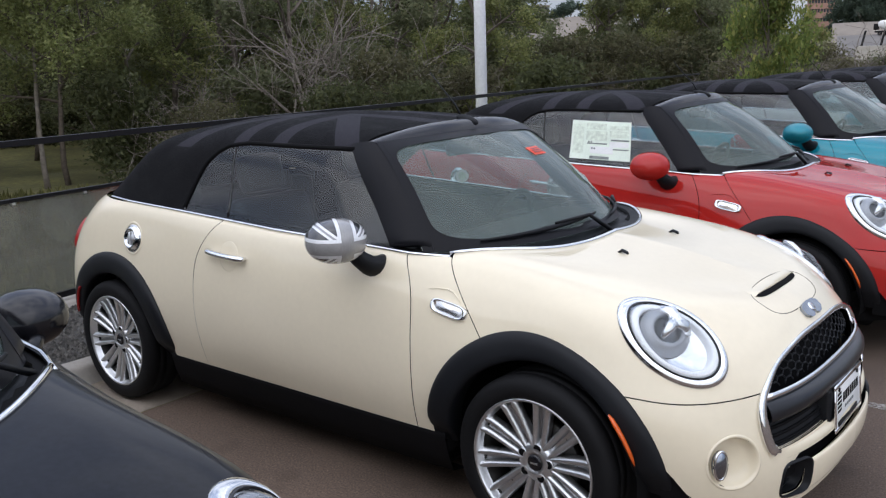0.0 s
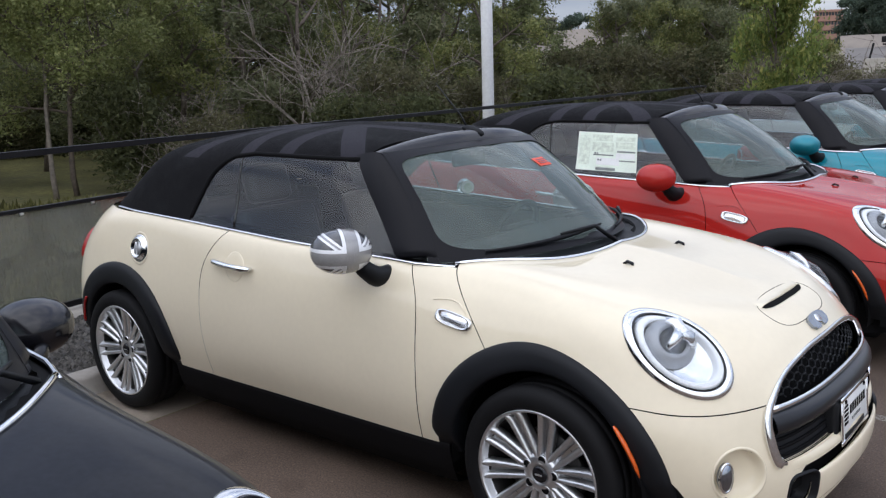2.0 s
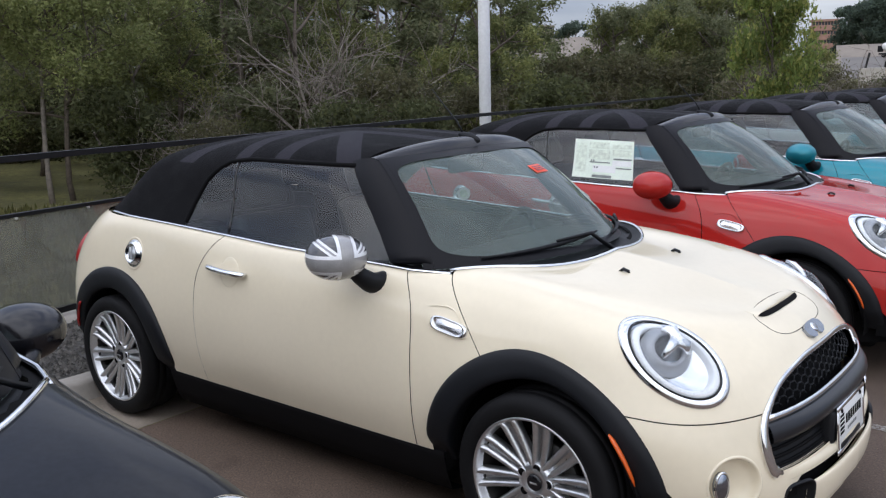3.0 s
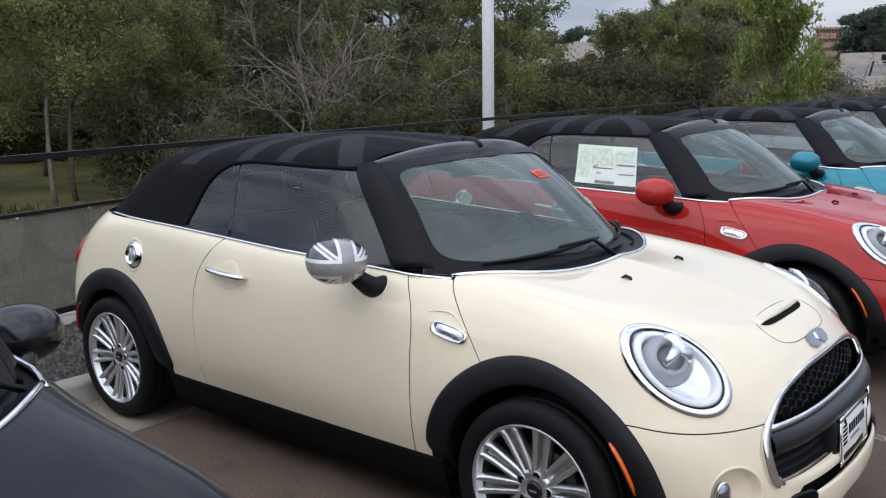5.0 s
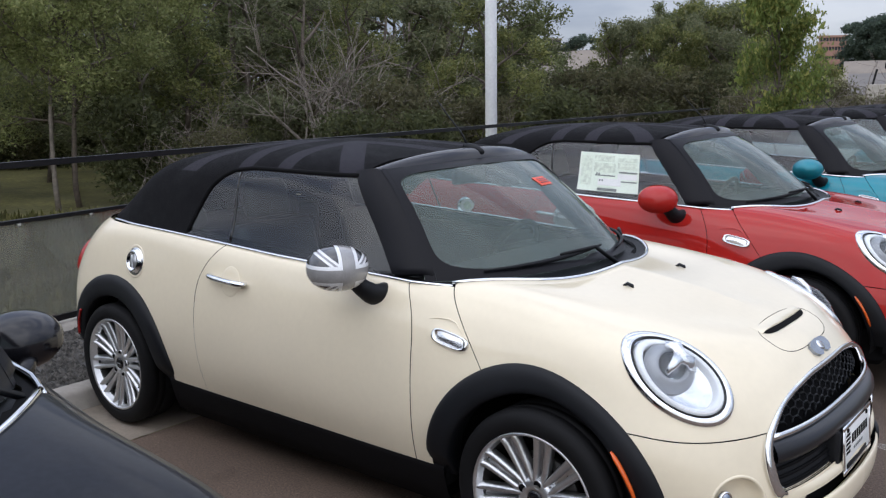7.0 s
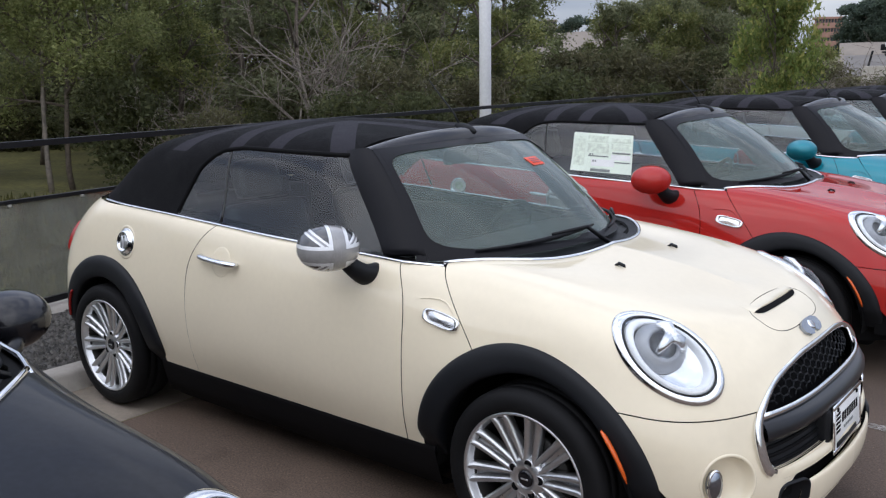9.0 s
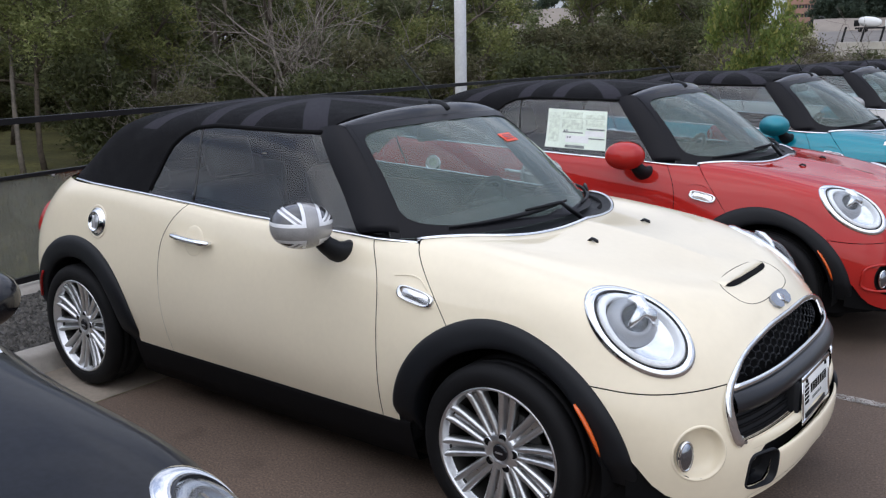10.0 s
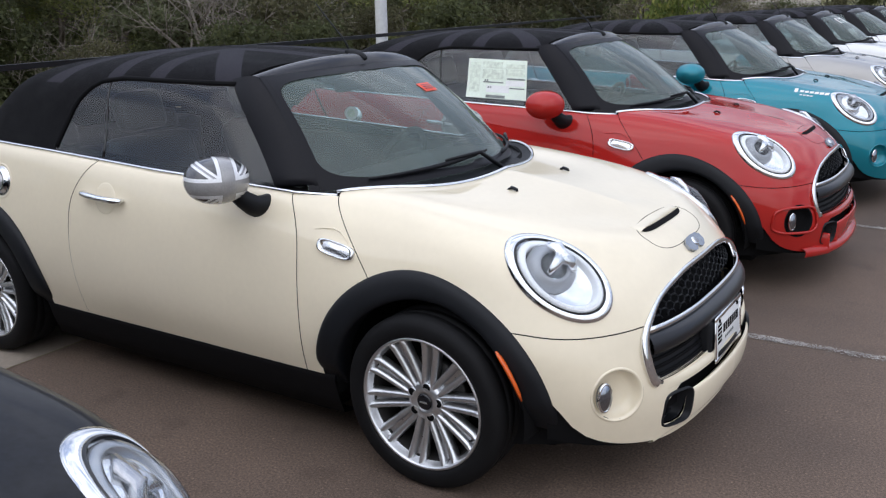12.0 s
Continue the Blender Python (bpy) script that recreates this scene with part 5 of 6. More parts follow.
structure("fence_footing", joined(sheet(lambda u, v: (FX(-14 + u * 50) + (.10, .095, -.02, -.12)[int(round(v * 3))], -14 + u * 50, (.05, .105, .112, .10)[int(round(v * 3))]), 40, 4)), CONCRETE, "concrete footing strip under the fence", True)
for k in range(16):
    y0 = -6.9 + k * 1.55
    y1 = y0 + 1.55
    fence = new("fence_panel")
    tagged(fence, "black metal fence bay with a clear glass lower panel", "fence", "fence bays")
    a, b = Vector((FX(y0), y0, 0)), Vector((FX(y1), y1, 0))

    def rail(z0, z1, w):
        d = (b - a).normalized()
        s = Vector((d.y, -d.x, 0)) * w
        P = [a - s, a + s, b + s, b - s]
        V = [(p.x, p.y, z) for z in (z0, z1) for p in P]
        return V, [(3, 2, 1, 0), (4, 5, 6, 7), (0, 1, 5, 4), (1, 2, 6, 5), (2, 3, 7, 6), (3, 0, 4, 7)]
    part("top_rail", rail(1.195, 1.235, .025), METAL, fence, smooth=False)
    part("middle_rail", rail(.838, .862, .018), METAL, fence, smooth=False)
    part("bottom_rail", rail(.135, .175, .02), METAL, fence, smooth=False)
    part("glass_panel", rail(.175, .838, .004), FENCE_GLASS, fence, "glass panel with reflected haze mixed into its colour", smooth=False).visible_shadow = False
    for q in (.25, .8, 1.3):
        part("clip", block(FX(y0 + q) - .012, FX(y0 + q) + .014, y0 + q - .012, y0 + q + .012, .82, .839, .003), ALLOY, fence)
# lamp post beyond the fence
lamp = new("lamp_post")
tagged(lamp, "plain white round metal lamp post", "lamp post")
part("post", tube([(-3.32, 6.98, -1.0), (-3.32, 6.98, 3.0), (-3.32, 6.98, 7.5)], [.084, .081, .075], 28), POLE, lamp)
part("base_plate", lathe([(.001, -.9), (.14, -.9), (.14, -1.0)], 24), METAL, lamp, m=Matrix.Translation((-3.32, 6.98, 0)) @ Matrix.Rotation(radians(90), 4, "X"))

# ---- trees ----


def leaf_mat(name, base, warm):
    m = mat(name, base, 0.6, scale=0.5, vary=0.3, vary2=0.1, per_object=0.22, spec=0.25)
    n, l = m.node_tree.nodes, m.node_tree.links
    vs = next(q for q in n if q.type == "VECT_MATH")
    geo, ramp = n.new("ShaderNodeNewGeometry"), n.new("ShaderNodeValToRGB")
    e = ramp.color_ramp.elements
    e[0].color, e[1].color = (*[c * 0.65 for c in base], 1), (*warm, 1)
    mid = e.new(0.6)
    mid.color = (*base, 1)
    l.new(geo.outputs["Random Per Island"], ramp.inputs[0]), l.new(ramp.outputs[0], vs.inputs[0])
    p, out = n["Principled BSDF"], n["Material Output"]
    tr, mx = n.new("ShaderNodeBsdfTranslucent"), n.new("ShaderNodeMixShader")
    mx.inputs[0].default_value = 0.5
    l.new(vs.outputs[0], tr.inputs[0]), l.new(p.outputs[0], mx.inputs[1]), l.new(tr.outputs[0], mx.inputs[2]), l.new(mx.outputs[0], out.inputs[0])
    return m


BARK = mat("bark", (0.13, 0.105, 0.085), 0.9, scale=6, vary=0.3, bump=0.6, bscale=40)
BARK_PALE = mat("pale_dead_wood", (0.225, 0.195, 0.165), 0.85, scale=5, vary=0.25, bump=0.3, bscale=40)
TWIG = mat("bare_twigs", (0.15, 0.125, 0.105), 0.9, scale=5, vary=0.3)
LEAF = leaf_mat("olive_leaves", (0.188, 0.208, 0.076), (0.285, 0.28, 0.11))
LEAF_DARK = leaf_mat("dark_leaves", (0.130, 0.150, 0.068), (0.19, 0.205, 0.09))
LEAF_LOW = leaf_mat("shrub_leaves", (0.088, 0.100, 0.044), (0.135, 0.142, 0.062))
LEAF_GREY = leaf_mat("silvery_leaves", (0.170, 0.185, 0.098), (0.23, 0.235, 0.130))
LEAF_TOP = leaf_mat("pale_cottonwood_leaves", (0.235, 0.265, 0.105), (0.34, 0.34, 0.15))
LEAF_FAR = leaf_mat("far_leaves", (0.078, 0.108, 0.082), (0.11, 0.14, 0.10))
LEAF_DRY = leaf_mat("dry_shrub_leaves", (0.115, 0.110, 0.056), (0.17, 0.155, 0.085))
LEAF_BRIGHT = leaf_mat("bright_leaves", (0.23, 0.30, 0.085), (0.42, 0.40, 0.12))


def branching(rnd, base, direction, length, radius, depth, out, tips, spread=0.7, kids=3, droop=0.0):
    """Grows one limb and its children; collects tubes and tips."""
    p, d = Vector(base), Vector(direction).normalized()
    pts, n = [p.copy()], 5
    for i in range(n):
        d = (d + Vector((rnd.uniform(-1, 1), rnd.uniform(-1, 1), rnd.uniform(-.6, .8) - droop)) * .20).normalized()
        p = p + d * (length / n)
        pts.append(p.copy())
    out.append(tube(pts, [max(radius * (1 - .62 * i / n), .004) for i in range(n + 1)], 6 if radius > .05 else 3))
    if depth == 0:
        tips += pts[2:]
        return
    for k in range(kids):
        q = pts[min(n, 2 + int(rnd.random() * (n - 1)))]
        a = rnd.uniform(0, 6.283)
        side = d.orthogonal().normalized()
        side.rotate(Matrix.Rotation(a, 3, d))
        branching(rnd, q, d * (1 - spread * .6) + side * spread + Vector((0, 0, .15 - droop)), length * rnd.uniform(.5, .75), radius * .5, depth - 1, out, tips, spread, kids, droop)
    tips.append(pts[-1])


def leaves(rnd, centres, count, reach, size):
    """Many small pointed leaves in loose clumps round the tips."""
    rs = np.random.RandomState(rnd.randrange(9999))
    C = np.array([tuple(c) for c in centres])
    P = C[rs.randint(0, len(C), count)] + np.clip(rs.normal(0, 1, (count, 3)), -1.5, 1.5) * np.array(reach)
    a = rs.normal(0, 1, (count, 3))
    a /= np.linalg.norm(a, axis=1)[:, None]
    b = np.cross(a, rs.normal(0, 1, (count, 3)))
    b /= np.maximum(np.linalg.norm(b, axis=1), 1e-6)[:, None]
    s = size * rs.uniform(.6, 1.35, (count, 1))
    V = np.stack([P - a * s, P + a * s, P + b * s * .8], 1).reshape(-1, 3)
    return V.tolist(), [(3 * i, 3 * i + 1, 3 * i + 2) for i in range(count)]


def tree(name, seed, height, leaf, bark, count, size, words, first=.25, spread=.75, width=1.0, limbs=9, reach=.42, girth=.017, limb_bark=None):
    rnd = random.Random(seed)
    t = new(name)
    tagged(t, words, name.replace("_", " "), "trees along the creek")
    wood, tips = [], []
    trunk = [Vector((0, 0, -.4))]
    for i in range(7):
        trunk.append(trunk[-1] + Vector((rnd.uniform(-.22, .22), rnd.uniform(-.22, .22), height * .13)))
    wood.append(tube(trunk, [height * girth * (1 - .11 * i) for i in range(8)], 10))
    for k in range(limbs):
        h = first + (1 - first) * k / limbs
        q = trunk[0].lerp(trunk[-1], h)
        j = min(int(h * 7), 6)
        q = trunk[j].lerp(trunk[j + 1], h * 7 - j)
        a = k * 2.4 + rnd.uniform(-.5, .5)
        branching(rnd, q, (math.cos(a) * width, math.sin(a) * width, rnd.uniform(.2, .8) + h * .5), height * rnd.uniform(.20, .32) * (1.1 - h * .45), height * .0075, 2 if count else 3, wood, tips, spread, 3)
    part("trunk", wood[0], bark, t)
    part("branchwork", joined(*wood[1:]), limb_bark or bark, t)
    if count:
        # dense inner foliage in larger sprays, fine leaves outside it
        inner = leaves(rnd, tips, count // 4, (reach * .6, reach * .6, reach * .5), size * 1.8)
        part("crown", joined(leaves(rnd, tips, count, (reach, reach, reach * .8), size), inner), leaf, t, smooth=False)
    return t


def bare(name, seed, height, bark, words, stems=4, depth=3, spread=.6, lean=.5):
    rnd = random.Random(seed)
    t = new(name)
    tagged(t, words, name.replace("_", " "), "bare trees along the creek")
    wood, tips = [], []
    for k in range(stems):
        a = k * 6.283 / stems + rnd.uniform(-.6, .6)
        branching(rnd, (rnd.uniform(-.2, .2), rnd.uniform(-.2, .2), -.3), (math.cos(a) * lean, math.sin(a) * lean, 1), height * rnd.uniform(.42, .6), height * .010, depth, wood, tips, spread, 4)
    part("trunk", joined(*wood), bark, t)
    return t


EYE = Vector((3.97, -3.08, 1.62))


def at(azimuth, distance):
    """A place on the land, by its bearing left of +y and its distance."""
    a = radians(azimuth)
    x, y = EYE.x - math.sin(a) * distance, EYE.y + math.cos(a) * distance
    return x, y, land(x, y)


KINDS = [
    tree("cottonwood_tree", 11, 12.5, LEAF, BARK, 9800, .089, "tall olive-green cottonwood with a ragged crown", .16, reach=.34),
    tree("cottonwood_tree", 12, 11.5, LEAF_DARK, BARK, 9800, .087, "tall dark green cottonwood with gaps in the crown", .12, .85, reach=.29),
    tree("olive_tree", 13, 9.0, LEAF_GREY, BARK, 10000, .081, "silvery grey-green broad bushy tree", .06, .9, 1.3, reach=.29),
    tree("young_tree", 14, 7.2, LEAF, BARK, 12000, .066, "mid-height green tree with an uneven outline", .08, .8, 1.1, reach=.24),
]
BUSH = tree("shrub", 15, 4.2, LEAF_LOW, TWIG, 6200, .077, "low dark green creekside shrub", .02, .95, 1.5, 9, .40)
BUSH_GREY = tree("shrub", 16, 4.6, LEAF_DRY, TWIG, 5200, .075, "low grey-green thicket shrub", .02, .95, 1.5, 9, .42)
CLEAR = tree("cottonwood_tree", 19, 12.0, LEAF_TOP, BARK_PALE, 18000, .066, "cottonwood on a slender bare trunk", .52, .85, 1.3, 10, .46, .011, TWIG)
CLEAR_B = tree("cottonwood_tree", 24, 11.0, LEAF_TOP, BARK, 16000, .07, "green cottonwood with a bare lower trunk", .44, .8, 1.3, 10, .46, .013)
FAR = tree("distant_tree", 20, 9.5, LEAF_FAR, BARK, 3600, .25, "dark green tree far across the valley", .08, .8, 1.2, 7, .45)
DEAD = bare("dead_tree", 17, 8.5, BARK_PALE, "bare pale dead tree with many crooked branches", 3, 3, .75, .45)
THICKET = bare("bare_thicket", 18, 4.2, TWIG, "leafless grey-brown thicket of twigs", 3, 3, .9, 1.0)
TOP = {k.name: max(v.co.z for c in k.children for v in c.data.vertices) for k in KINDS + [BUSH, BUSH_GREY, CLEAR, CLEAR_B, FAR, DEAD, THICKET]}
rnd = random.Random(77)
planted = []


def plant(ob, azimuth, distance, height, wide=1.0):
    """Sets a tree of a kind, grown to a height."""
    x, y, z = at(azimuth, distance)
    s = height / TOP[ob.name]
    z -= .8 if distance > 200 else 0
    m = Matrix.Translation((x, y, z - .1)) @ Matrix.Rotation(rnd.uniform(0, 6.28), 4, "Z") @ Matrix.Diagonal((s * wide * rnd.uniform(.95, 1.1), s * wide * rnd.uniform(.95, 1.1), s, 1))
    if ob.name not in planted:
        planted.append(ob.name)
        ob.matrix_basis = m
        return
    copy_thing(ob, Matrix()).matrix_basis = m


# tall belt at the creek
for k, az in enumerate(np.arange(35.5, 82, 3.4)):
    open_ground = 59.5 < az < 70
    plant(CLEAR_B if open_ground else KINDS[(0, 2, 1)[k % 3]], az + rnd.uniform(-1, 1), rnd.uniform(42, 50) if open_ground else rnd.uniform(36, 44), rnd.uniform(9.0, 10.6), 1.25)
# second belt behind it
for k, az in enumerate(np.arange(37, 84, 3.6)):
    plant(KINDS[(1, 0, 2, 0)[k % 4]], az + rnd.uniform(-1, 1), rnd.uniform(60, 64) if 59 < az < 70 else rnd.uniform(50, 58), rnd.uniform(11, 12.6), 1.3)
plant(KINDS[1], 52.5, 47, 11.5, 1.3)
plant(KINDS[0], 47.3, 49, 12, 1.3)
for az in np.arange(41, 59, 2.6):
    plant(KINDS[2], az, rnd.uniform(52, 57), rnd.uniform(6.5, 8), 1.5)
for az in (53.2, 51.4, 48.2, 46.0):
    plant(KINDS[0], az, rnd.uniform(66, 70), 14.5, 1.5)
# the wood behind
for k, az in enumerate(np.arange(38, 84, 4.4)):
    plant(KINDS[(0, 1)[k % 2]], az + rnd.uniform(-1, 1), rnd.uniform(60, 66), rnd.uniform(13, 14.5), 1.4)
# unseen trees outside the view, added as a dark band for the side windows to mirror
for k, az in enumerate(np.arange(86, 150, 4.6)):
    plant(KINDS[(0, 2, 1)[k % 3]], az, rnd.uniform(40, 50), rnd.uniform(9, 12), 1.4)
# shrubs at their feet, leaving a clearing
for k, az in enumerate(np.arange(34, 80, 2.8)):
    clearing = 59 < az < 70
    plant((BUSH, BUSH_GREY)[k % 2], az + rnd.uniform(-.8, .8), rnd.uniform(58, 62) if clearing else rnd.uniform(30, 36), rnd.uniform(4.4, 5.6) if clearing else rnd.uniform(3.4, 5.2))
for az in np.arange(59, 73, 1.5):
    plant((BUSH, BUSH_GREY)[int(az) % 2], az, rnd.uniform(60, 64), rnd.uniform(5.0, 6.2), 1.2)
# lower trees towards the open end of the valley: bearing, distance, height
for kind, az, d, h in ((1, 35.0, 47, 10.5), (2, 35.4, 50, 8.2), (3, 28.0, 52, 8.0), (2, 27.4, 50, 8.2), (2, 26.0, 53, 8.6), (1, 24.6, 54, 9.5), (3, 23.4, 52, 9.4), (1, 22.2, 54, 9.5), (2, 20.9, 56, 9.8), (1, 19.6, 54, 9.8), (3, 18.9, 52, 9.0), (0, 19.3, 54, 7.8), (2, 28.1, 57, 8.2), (1, 23.9, 58, 9.6), (2, 21.5, 50, 8.8), (3, 25.3, 48, 7.8), (2, 20.6, 48, 7.4)):
    plant(KINDS[kind], az, d, h)
for k, az in enumerate(np.arange(14.6, 35, 2.3)):
    plant((BUSH_GREY, BUSH)[k % 2], az + rnd.uniform(-.5, .5), rnd.uniform(38, 46), rnd.uniform(4.0, 5.3) if az > 18 else rnd.uniform(2.3, 2.8))
for az, d, h in ((18.4, 40, 5.0), (17.6, 43, 4.8), (16.8, 40, 4.6), (16.1, 42, 4.4), (15.4, 39, 4.0), (14.6, 43, 3.5), (13.6, 38, 2.7), (12.6, 41, 2.8), (32.6, 45, 5.6), (31.4, 46, 5.4), (30.2, 44, 5.5), (29.2, 47, 5.8), (26.5, 44, 5.6), (24.0, 46, 5.6), (21.8, 45, 5.4)):
    plant((BUSH_GREY, BUSH)[d % 2], az, d, h, 1.1)
for k, az in enumerate(np.arange(0, 12.5, 2.2)):
    plant((BUSH_GREY, BUSH)[k % 2], az + rnd.uniform(-.5, .5), rnd.uniform(42, 50), rnd.uniform(2.2, 2.8))
for az, d, h in ((45.8, 33, 8.4), (47.8, 34, 6.8), (43.4, 33, 6.0), (54.5, 34, 5.0)):
    plant(DEAD, az, d, h)
for az, d, h in ((53, 29.5, 3.4), (51, 30, 3.6), (72, 34, 3.8), (49, 29, 3.0), (75, 33, 4.0), (42.5, 30, 3.2), (54.4, 30, 3.4), (15.0, 36, 4.4), (15.9, 37, 4.7), (16.6, 36, 4.2), (14.4, 37, 3.6), (22, 36, 3.4), (12.6, 33, 2.3), (20.4, 37, 3.6), (24.2, 36, 3.9), (26.4, 37, 3.6), (28.6, 36, 3.8), (30.8, 37, 3.7), (33.2, 36, 4.0), (46, 29, 3.0)):
    plant(THICKET, az, d, h)
young = tree("young_tree", 21, 5.4, LEAF_BRIGHT, BARK, 12000, .074, "slim bright yellow-green young tree", .14, .65, .66, 14, .27)
young.matrix_basis = Matrix.Translation(Vector(at(18.35, 25))) @ Matrix.Diagonal((.64, .64, 1.08, 1))

for az, d, h in ((62.9, 35.5, 10.5), (67.5, 36, 11), (58.0, 38, 10.5)):
    plant(CLEAR, az, d, h)
plant(CLEAR_B, 61.7, 36, 9.6)


# rough grass of the meadow
def tufts():
    r = random.Random(9)
    V, F = [], []
    for _ in range(16000):
        az, d = r.uniform(34, 80), 8 + 26 * r.random()**.7
        x, y, z = at(az, d)
        if x > FX(y) - .6:
            continue
        h, w, a = r.uniform(.12, .38), r.uniform(.02, .05) * (1 + d / 20), r.uniform(0, 6.28)
        k = len(V)
        c, s = math.cos(a) * w, math.sin(a) * w
        V += [(x - c, y - s, z - .05), (x + c, y + s, z - .05), (x + r.uniform(-.1, .1), y + r.uniform(-.1, .1), z + h)]
        F.append((k, k + 1, k + 2))
    return V, F


GRASS = leaf_mat("meadow_grass", (0.15, 0.15, 0.055), (0.27, 0.25, 0.10))
tagged(part("grass", tufts(), GRASS, None, "tufts of half-dry meadow grass", False), category="grass", kind="stuff")

# ---- the far side of the valley ----
BRICK = mat("far_brick", (0.33, 0.19, 0.15), 0.9, scale=.3, vary=.1)
PALE_WALL = mat("far_concrete", (0.22, 0.19, 0.16), 0.9, scale=.2, vary=.18)
PALE_BLOCK = mat("block_concrete", (0.42, 0.39, 0.35), 0.9, scale=1, vary=.12)
PANE = mat("far_window", (0.03, 0.035, 0.045), 0.2, scale=2, vary=.1)


def far_building(azimuth, distance, width, floors, depth, wall, words):
    b = new("office_building")
    tagged(b, words, "building")
    fh = 3.65
    part("wall", joined(*[block(-depth, 0, -width / 2, width / 2, k * fh, k * fh + 2.2, .05, 1) for k in range(floors)], *[block(-depth + 1, -.6, -width / 2 + .6, width / 2 - .6, k * fh + 2.2, (k + 1) * fh, 0) for k in range(floors)]), wall, b, smooth=False)
    part("roof", block(-depth - .2, .2, -width / 2 - .2, width / 2 + .2, floors * fh, floors * fh + .9, .05, 1), wall, b, smooth=False)
    n = 9
    pane = data_of("window", *block(-.58, -.5, -width / n * .36, width / n * .36, 2.25, 3.6, 0), PANE, False)
    for k in range(floors):
        for i in range(n):
            o = new("window", pane)
            o.parent = b
            o.matrix_basis = Matrix.Translation((0, (i + .5) * width / n - width / 2, k * fh))
    a = radians(azimuth)
    x, y = EYE.x - math.sin(a) * distance, EYE.y + math.cos(a) * distance
    b.matrix_basis = Matrix.Translation((x, y, land(x, y) - .5)) @ Matrix.Rotation(a - math.pi / 2 + .25, 4, "Z")


far_building(15.5, 400, 10.5, 4, 6, BRICK, "brick office building far across the valley")
far_building(31.9, 400, 6, 5, 5, PALE_WALL, "pale building far across the valley")


def far_wall(az0, az1, distance, z0, z1, words):
    def f(u, v):
        a = radians(az0 + u * (az1 - az0))
        return EYE.x - math.sin(a) * (distance + 14 * v), EYE.y + math.cos(a) * (distance + 14 * v), z0 + v * (z1 - z0) + .5 * noise.noise(Vector((u * 6, v, 3)))
    structure("embankment", sheet(f, 30, 6), PALE_WALL, words, True)


far_wall(-8, 14.9, 258, 2, 9.4, "bare pale concrete embankment across the valley")
far_wall(26.5, 34.5, 170, 2, 10.2, "pale dry slope across the valley")


def strip(name, az0, az1, d0, d1, z0, z1, material, words):
    """A band of land between two distances and heights."""
    def f(u, v):
        a, d = radians(az0 + u * (az1 - az0)), d0 + v * (d1 - d0)
        return EYE.x - math.sin(a) * d, EYE.y + math.cos(a) * d, z0 + v * (z1 - z0)
    structure(name, sheet(f, 30, 4), material, words)


YARD = mat("far_yard", (0.15, 0.135, 0.12), 0.9, scale=.15, vary=.2)
strip("yard", 2, 14.6, 112, 256, -2.5, 5.8, YARD, "grey sloping yard at the foot of the embankment")
for k in range(12):
    plant(FAR, rnd.uniform(2.5, 14.3) if k % 3 else rnd.uniform(29.5, 34), rnd.uniform(288, 300), rnd.uniform(15.5, 18))
for k in range(22):
    plant(FAR, 7.5 + k * .32, rnd.uniform(290, 306), rnd.uniform(17, 20))


def leaning_post(az):
    """One dark post of the guard fence, leaning along the slope."""
    a = radians(az)
    x, y = EYE.x - math.sin(a) * 117, EYE.y + math.cos(a) * 117
    structure("far_fence_post", tube([(x, y, -2.5), (x + .3, y, 1.6), (x + .75, y + .2, 4.0)], .13, 6), METAL, "dark leaning fence post on the far slope")


for az in np.arange(6.5, 14.0, 1.0):
    leaning_post(az)
for az in (12.9, 11.7, 10.4):
    a = radians(az)
    blk = part("concrete_block", block(-1.3, 1.3, -.5, .5, -3.0, 1.0, .05), PALE_BLOCK, None, "", False, Matrix.Translation((EYE.x - math.sin(a) * 108, EYE.y + math.cos(a) * 108, 1.2)) @ Matrix.Rotation(.15, 4, "Z"))
    tagged(blk, "pale concrete block on the far slope", "concrete block", "concrete blocks")


def mixer_truck(az, d):
    t = new("mixer_truck")
    tagged(t, "white concrete mixer truck standing in the far yard", "truck")
    part("chassis", block(-4.6, 4.6, -.5, .5, .75, 1.15, .05), METAL, t)
    cab = part("cab", joined(block(2.1, 3.6, -1.15, 1.15, .9, 3.0, .15, 3), block(3.4, 4.9, -.95, .95, .8, 1.95, .2, 3)), WHITE, t, "white cab and bonnet")
    part("cab_window", block(2.4, 3.3, -1.17, 1.17, 1.95, 2.7, .03), PANE, cab)
    part("drum", moved(ball((0, 0, 0), 2.75, 1.25, 1.25, 28, 16, .85), Matrix.Translation((-1.3, 0, 2.45)) @ Matrix.Rotation(radians(8), 4, "Y")), WHITE, t, "white rounded mixing drum")
    part("chute", block(-4.9, -3.6, -.4, .4, 1.4, 2.9, .1), METAL, t)
    for x in (-3.4, -2.1, 3.7):
        for y in (-1.0, 1.0):
            part("wheel", moved(lathe([(.001, .15), (.3, .16), (.5, .14), (.52, 0), (.5, -.14), (.001, -.15)], 20), Matrix.Translation((x, y, .52))), RUBBER, t)
    a = radians(az)
    t.matrix_basis = Matrix.Translation((EYE.x - math.sin(a) * d, EYE.y + math.cos(a) * d, -2.5 + 8.3 * (d - 112) / 144 - .03)) @ Matrix.Rotation(a, 4, "Z")


mixer_truck(11.6, 249)

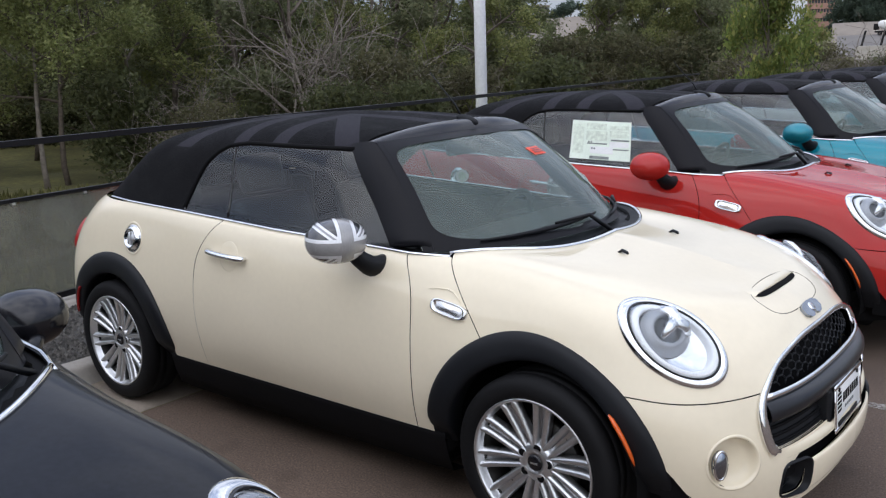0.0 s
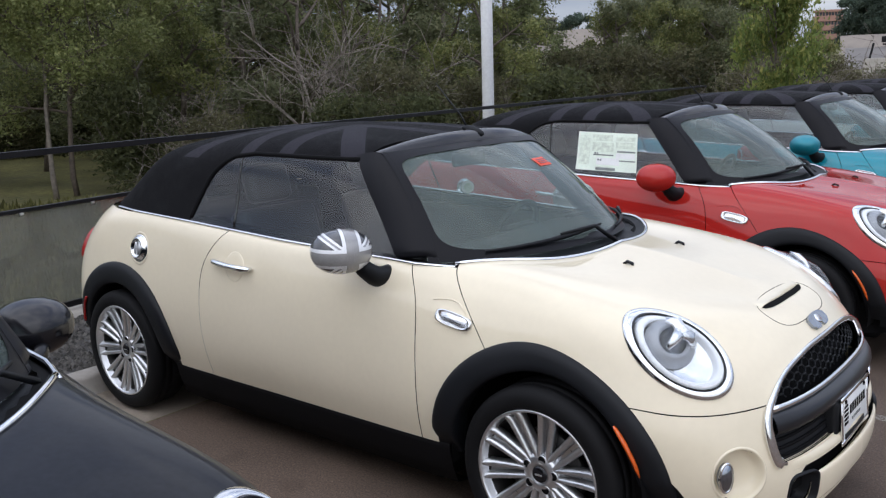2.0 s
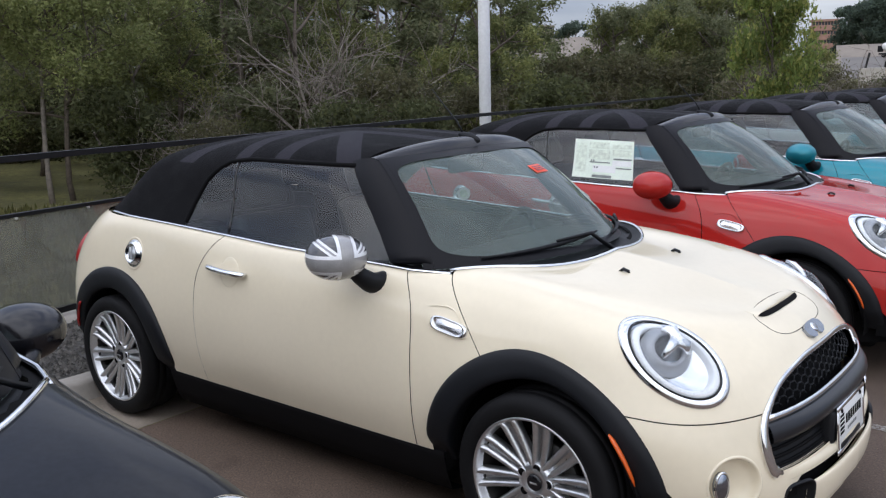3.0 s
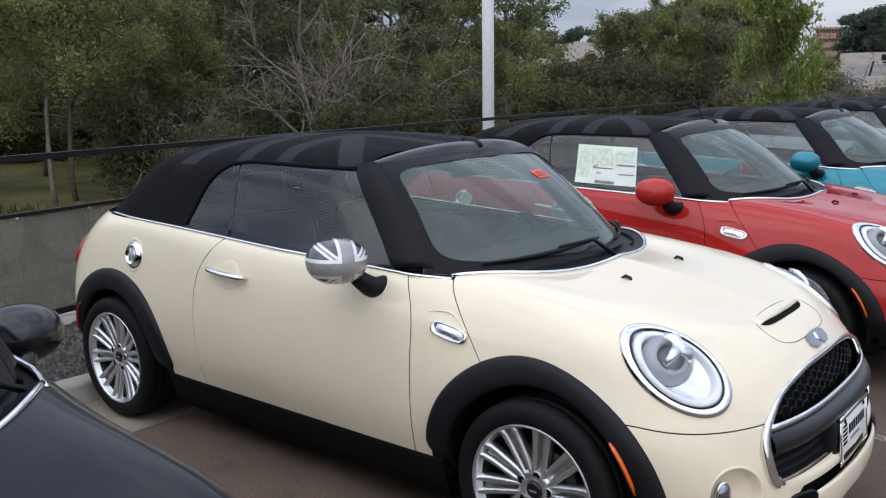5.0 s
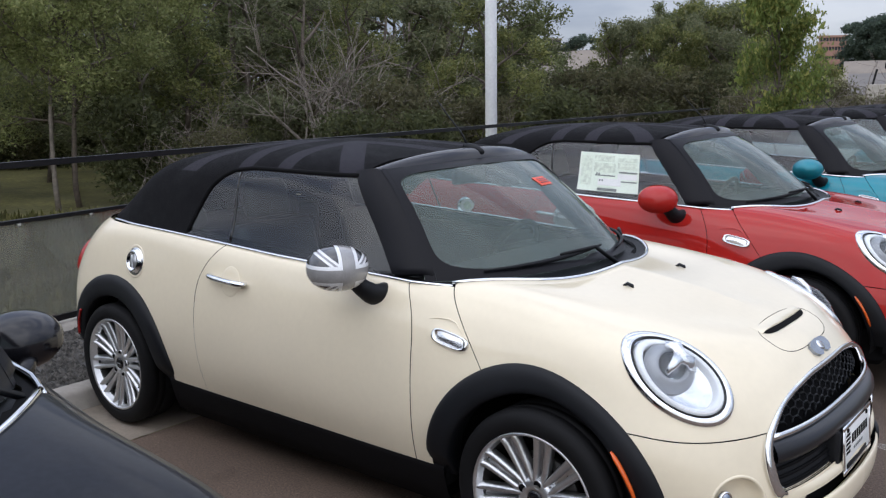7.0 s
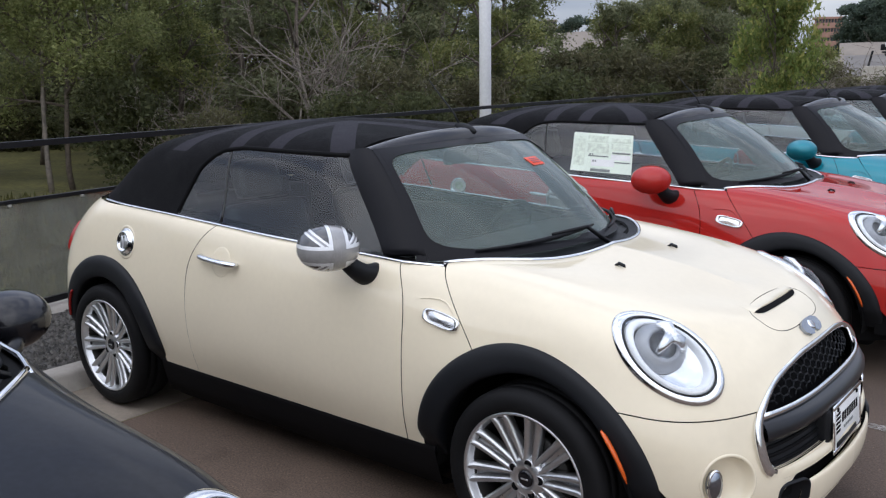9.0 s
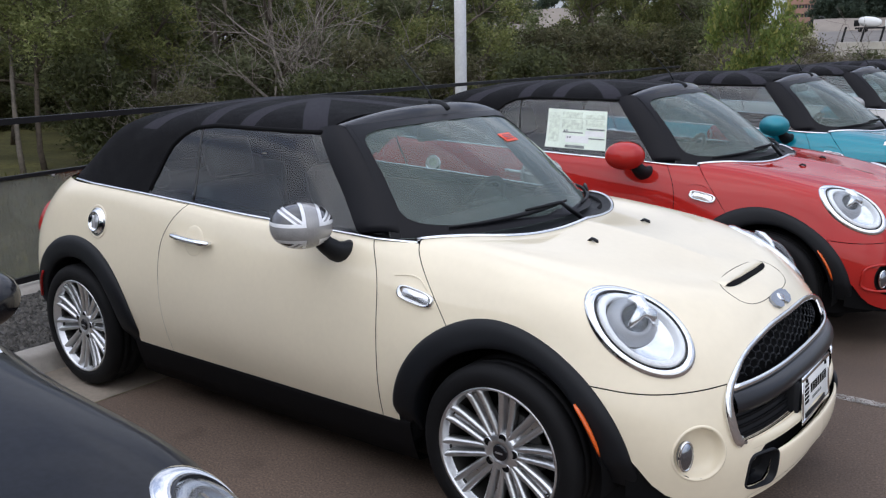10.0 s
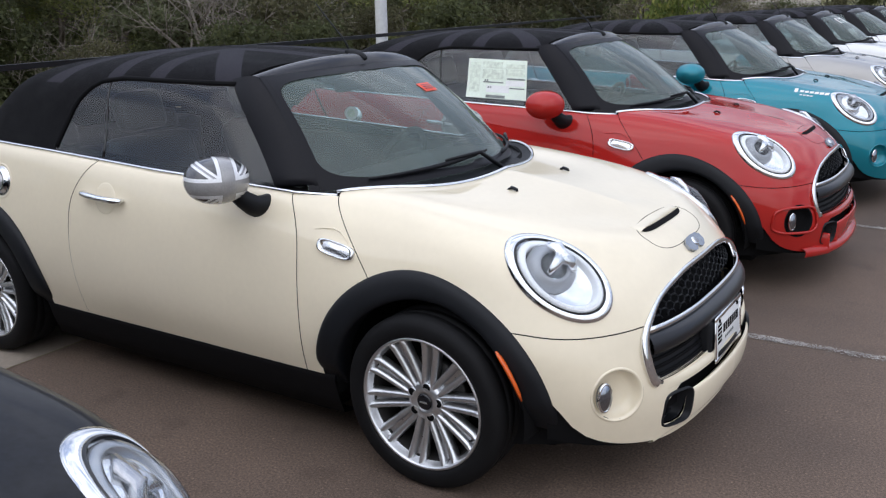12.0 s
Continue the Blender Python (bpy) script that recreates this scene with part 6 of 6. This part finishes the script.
# ---- loose papers, stickers and decals ----
def sheet_of_paper(name, words, corner, across, down, material):
    """A thin sheet from a corner and its two edges; returns the thing and a placer for print on it."""
    c, a, d = Vector(corner), Vector(across), Vector(down)
    n = a.cross(d).normalized()

    def patch(u0, u1, v0, v1, lift):
        P = [c + a * u + d * v + n * lift for u, v in ((u0, v0), (u1, v0), (u1, v1), (u0, v1))]
        Q = [p - n * .0008 for p in P]
        return [tuple(p) for p in P + Q], [(0, 1, 2, 3), (7, 6, 5, 4), (0, 4, 5, 1), (1, 5, 6, 2), (2, 6, 7, 3), (3, 7, 4, 0)]
    ob = part(name, patch(0, 1, 0, 1, 0), material, None, "", False)
    tagged(ob, words, "paper")
    return ob, patch


# price sheet on the red car's side window, bent along the glass
win_at = parked_cars[0].matrix_basis
corners = ((1.03, 1.25), (1.435, 1.236), (1.47, 1.0), (1.05, 1.012))


def pat(u0, u1, v0, v1, lift):
    def f(s, t):
        u, v = u0 + s * (u1 - u0), v0 + t * (v1 - v0)
        x = (corners[0][0] * (1 - u) + corners[1][0] * u) * (1 - v) + (corners[3][0] * (1 - u) + corners[2][0] * u) * v
        z = (corners[0][1] * (1 - u) + corners[1][1] * u) * (1 - v) + (corners[3][1] * (1 - u) + corners[2][1] * u) * v
        h = top_skin.ray_cast(Vector((x, 1.2, z)), Vector((0, -1, 0)))
        return win_at @ Vector((x, -(h[0].y if h[0] else .66) - .003 + lift, z))
    return thick(sheet(f, 6, 6), .0006)


win = part("window_sheet", pat(0, 1, 0, 1, 0), PAPER, None, "", False)
tagged(win, "pale green printed price sheet on a car window", "paper")
blocks = [(.26, .60, .06, .22), (.26, .62, .26, .50), (.66, .97, .10, .20), (.66, .97, .24, .40), (.68, .97, .46, .50), (.66, .97, .52, .66), (.68, .97, .70, .73), (.04, .22, .10, .85), (.28, .62, .57, .60), (.34, .72, .66, .84), (.34, .62, .88, .90), (.34, .66, .91, .98)]
for i, (u0, u1, v0, v1) in enumerate(blocks):
    part("print_block", pat(u0, u1, v0, v1, -.002), PRINT if i in (4, 6, 8, 11) else (PAPER_WHITE if i in (5, 9) else PRINT_SOFT), win, smooth=False)
for u, v in ((.30, .52), (.34, .52), (.36, .69), (.40, .69)):
    part("figure_bar", pat(u, u + .025, v, v + .045, -.003), PRINT, win, smooth=False)


def on_screen(car_matrix, y, v, size, name, words, material, lines):
    """A small sheet lying behind a car's windscreen glass."""
    u = .5 + y / 1.2
    c, r, d = (Vector(screen(*q)) + Vector((.002, 0, .0025)) for q in ((u, v), (u + size[0] / 1.2, v), (u, v - size[1] / .75)))
    c, r, d = (car_matrix @ q for q in (c, r, d))
    ob, p = sheet_of_paper(name, words, c, r - c, d - c, material)
    for i in range(lines):
        for s in (.004, -.004):
            part("print_bar", p(.12, .88, .25 + i * .22, .35 + i * .22, s), MARK_RED if material == STICKER_RED else PRINT, ob, smooth=False)


on_screen(Matrix(), .115, .715, (.120, .062), "windscreen_sticker", "orange-red sticker inside the cream car's windscreen", STICKER_RED, 3)
on_screen(parked_cars[3].matrix_basis, -.30, .80, (.26, .13), "windscreen_sheet", "white printed sheet inside a white car's windscreen", PAPER_WHITE, 2)
# round parking disc standing on the cream car's dashboard
disc = part("paper_disc", tube([(0, 0, -.001), (0, 0, .001)], .028, 28), PAPER_WHITE, None, "", False, look((1.70, -.12, 1.155), (4.0, -3.0, 1.6)))
tagged(disc, "small round pale sticker inside the windscreen", "sticker")
part("disc_print", tube([(0, 0, -.002), (0, 0, .002)], .017, 20), PRINT_SOFT, disc, smooth=False)

# pale dealer decal on the teal car's bonnet, as plain bars
teal = parked_cars[1]
decal = []
for a, b, z0, z1 in [(2.462, 2.488, .872, .897)] + [(2.505 + i * .036, 2.533 + i * .036, .876, .890) for i in range(6)] + [(2.51 + i * .026, 2.528 + i * .026, .855, .863) for i in range(4)]:
    def bar(u, v):
        x, z = a + u * (b - a), z0 + v * (z1 - z0) - (a - 2.46) * .10
        y = side_y(x, z)
        return x, -y - .002, z
    decal.append(sheet(bar, 3, 3))
dob = part("bonnet_decal", joined(*decal), PAPER_WHITE, teal, "pale dealer decal bars")
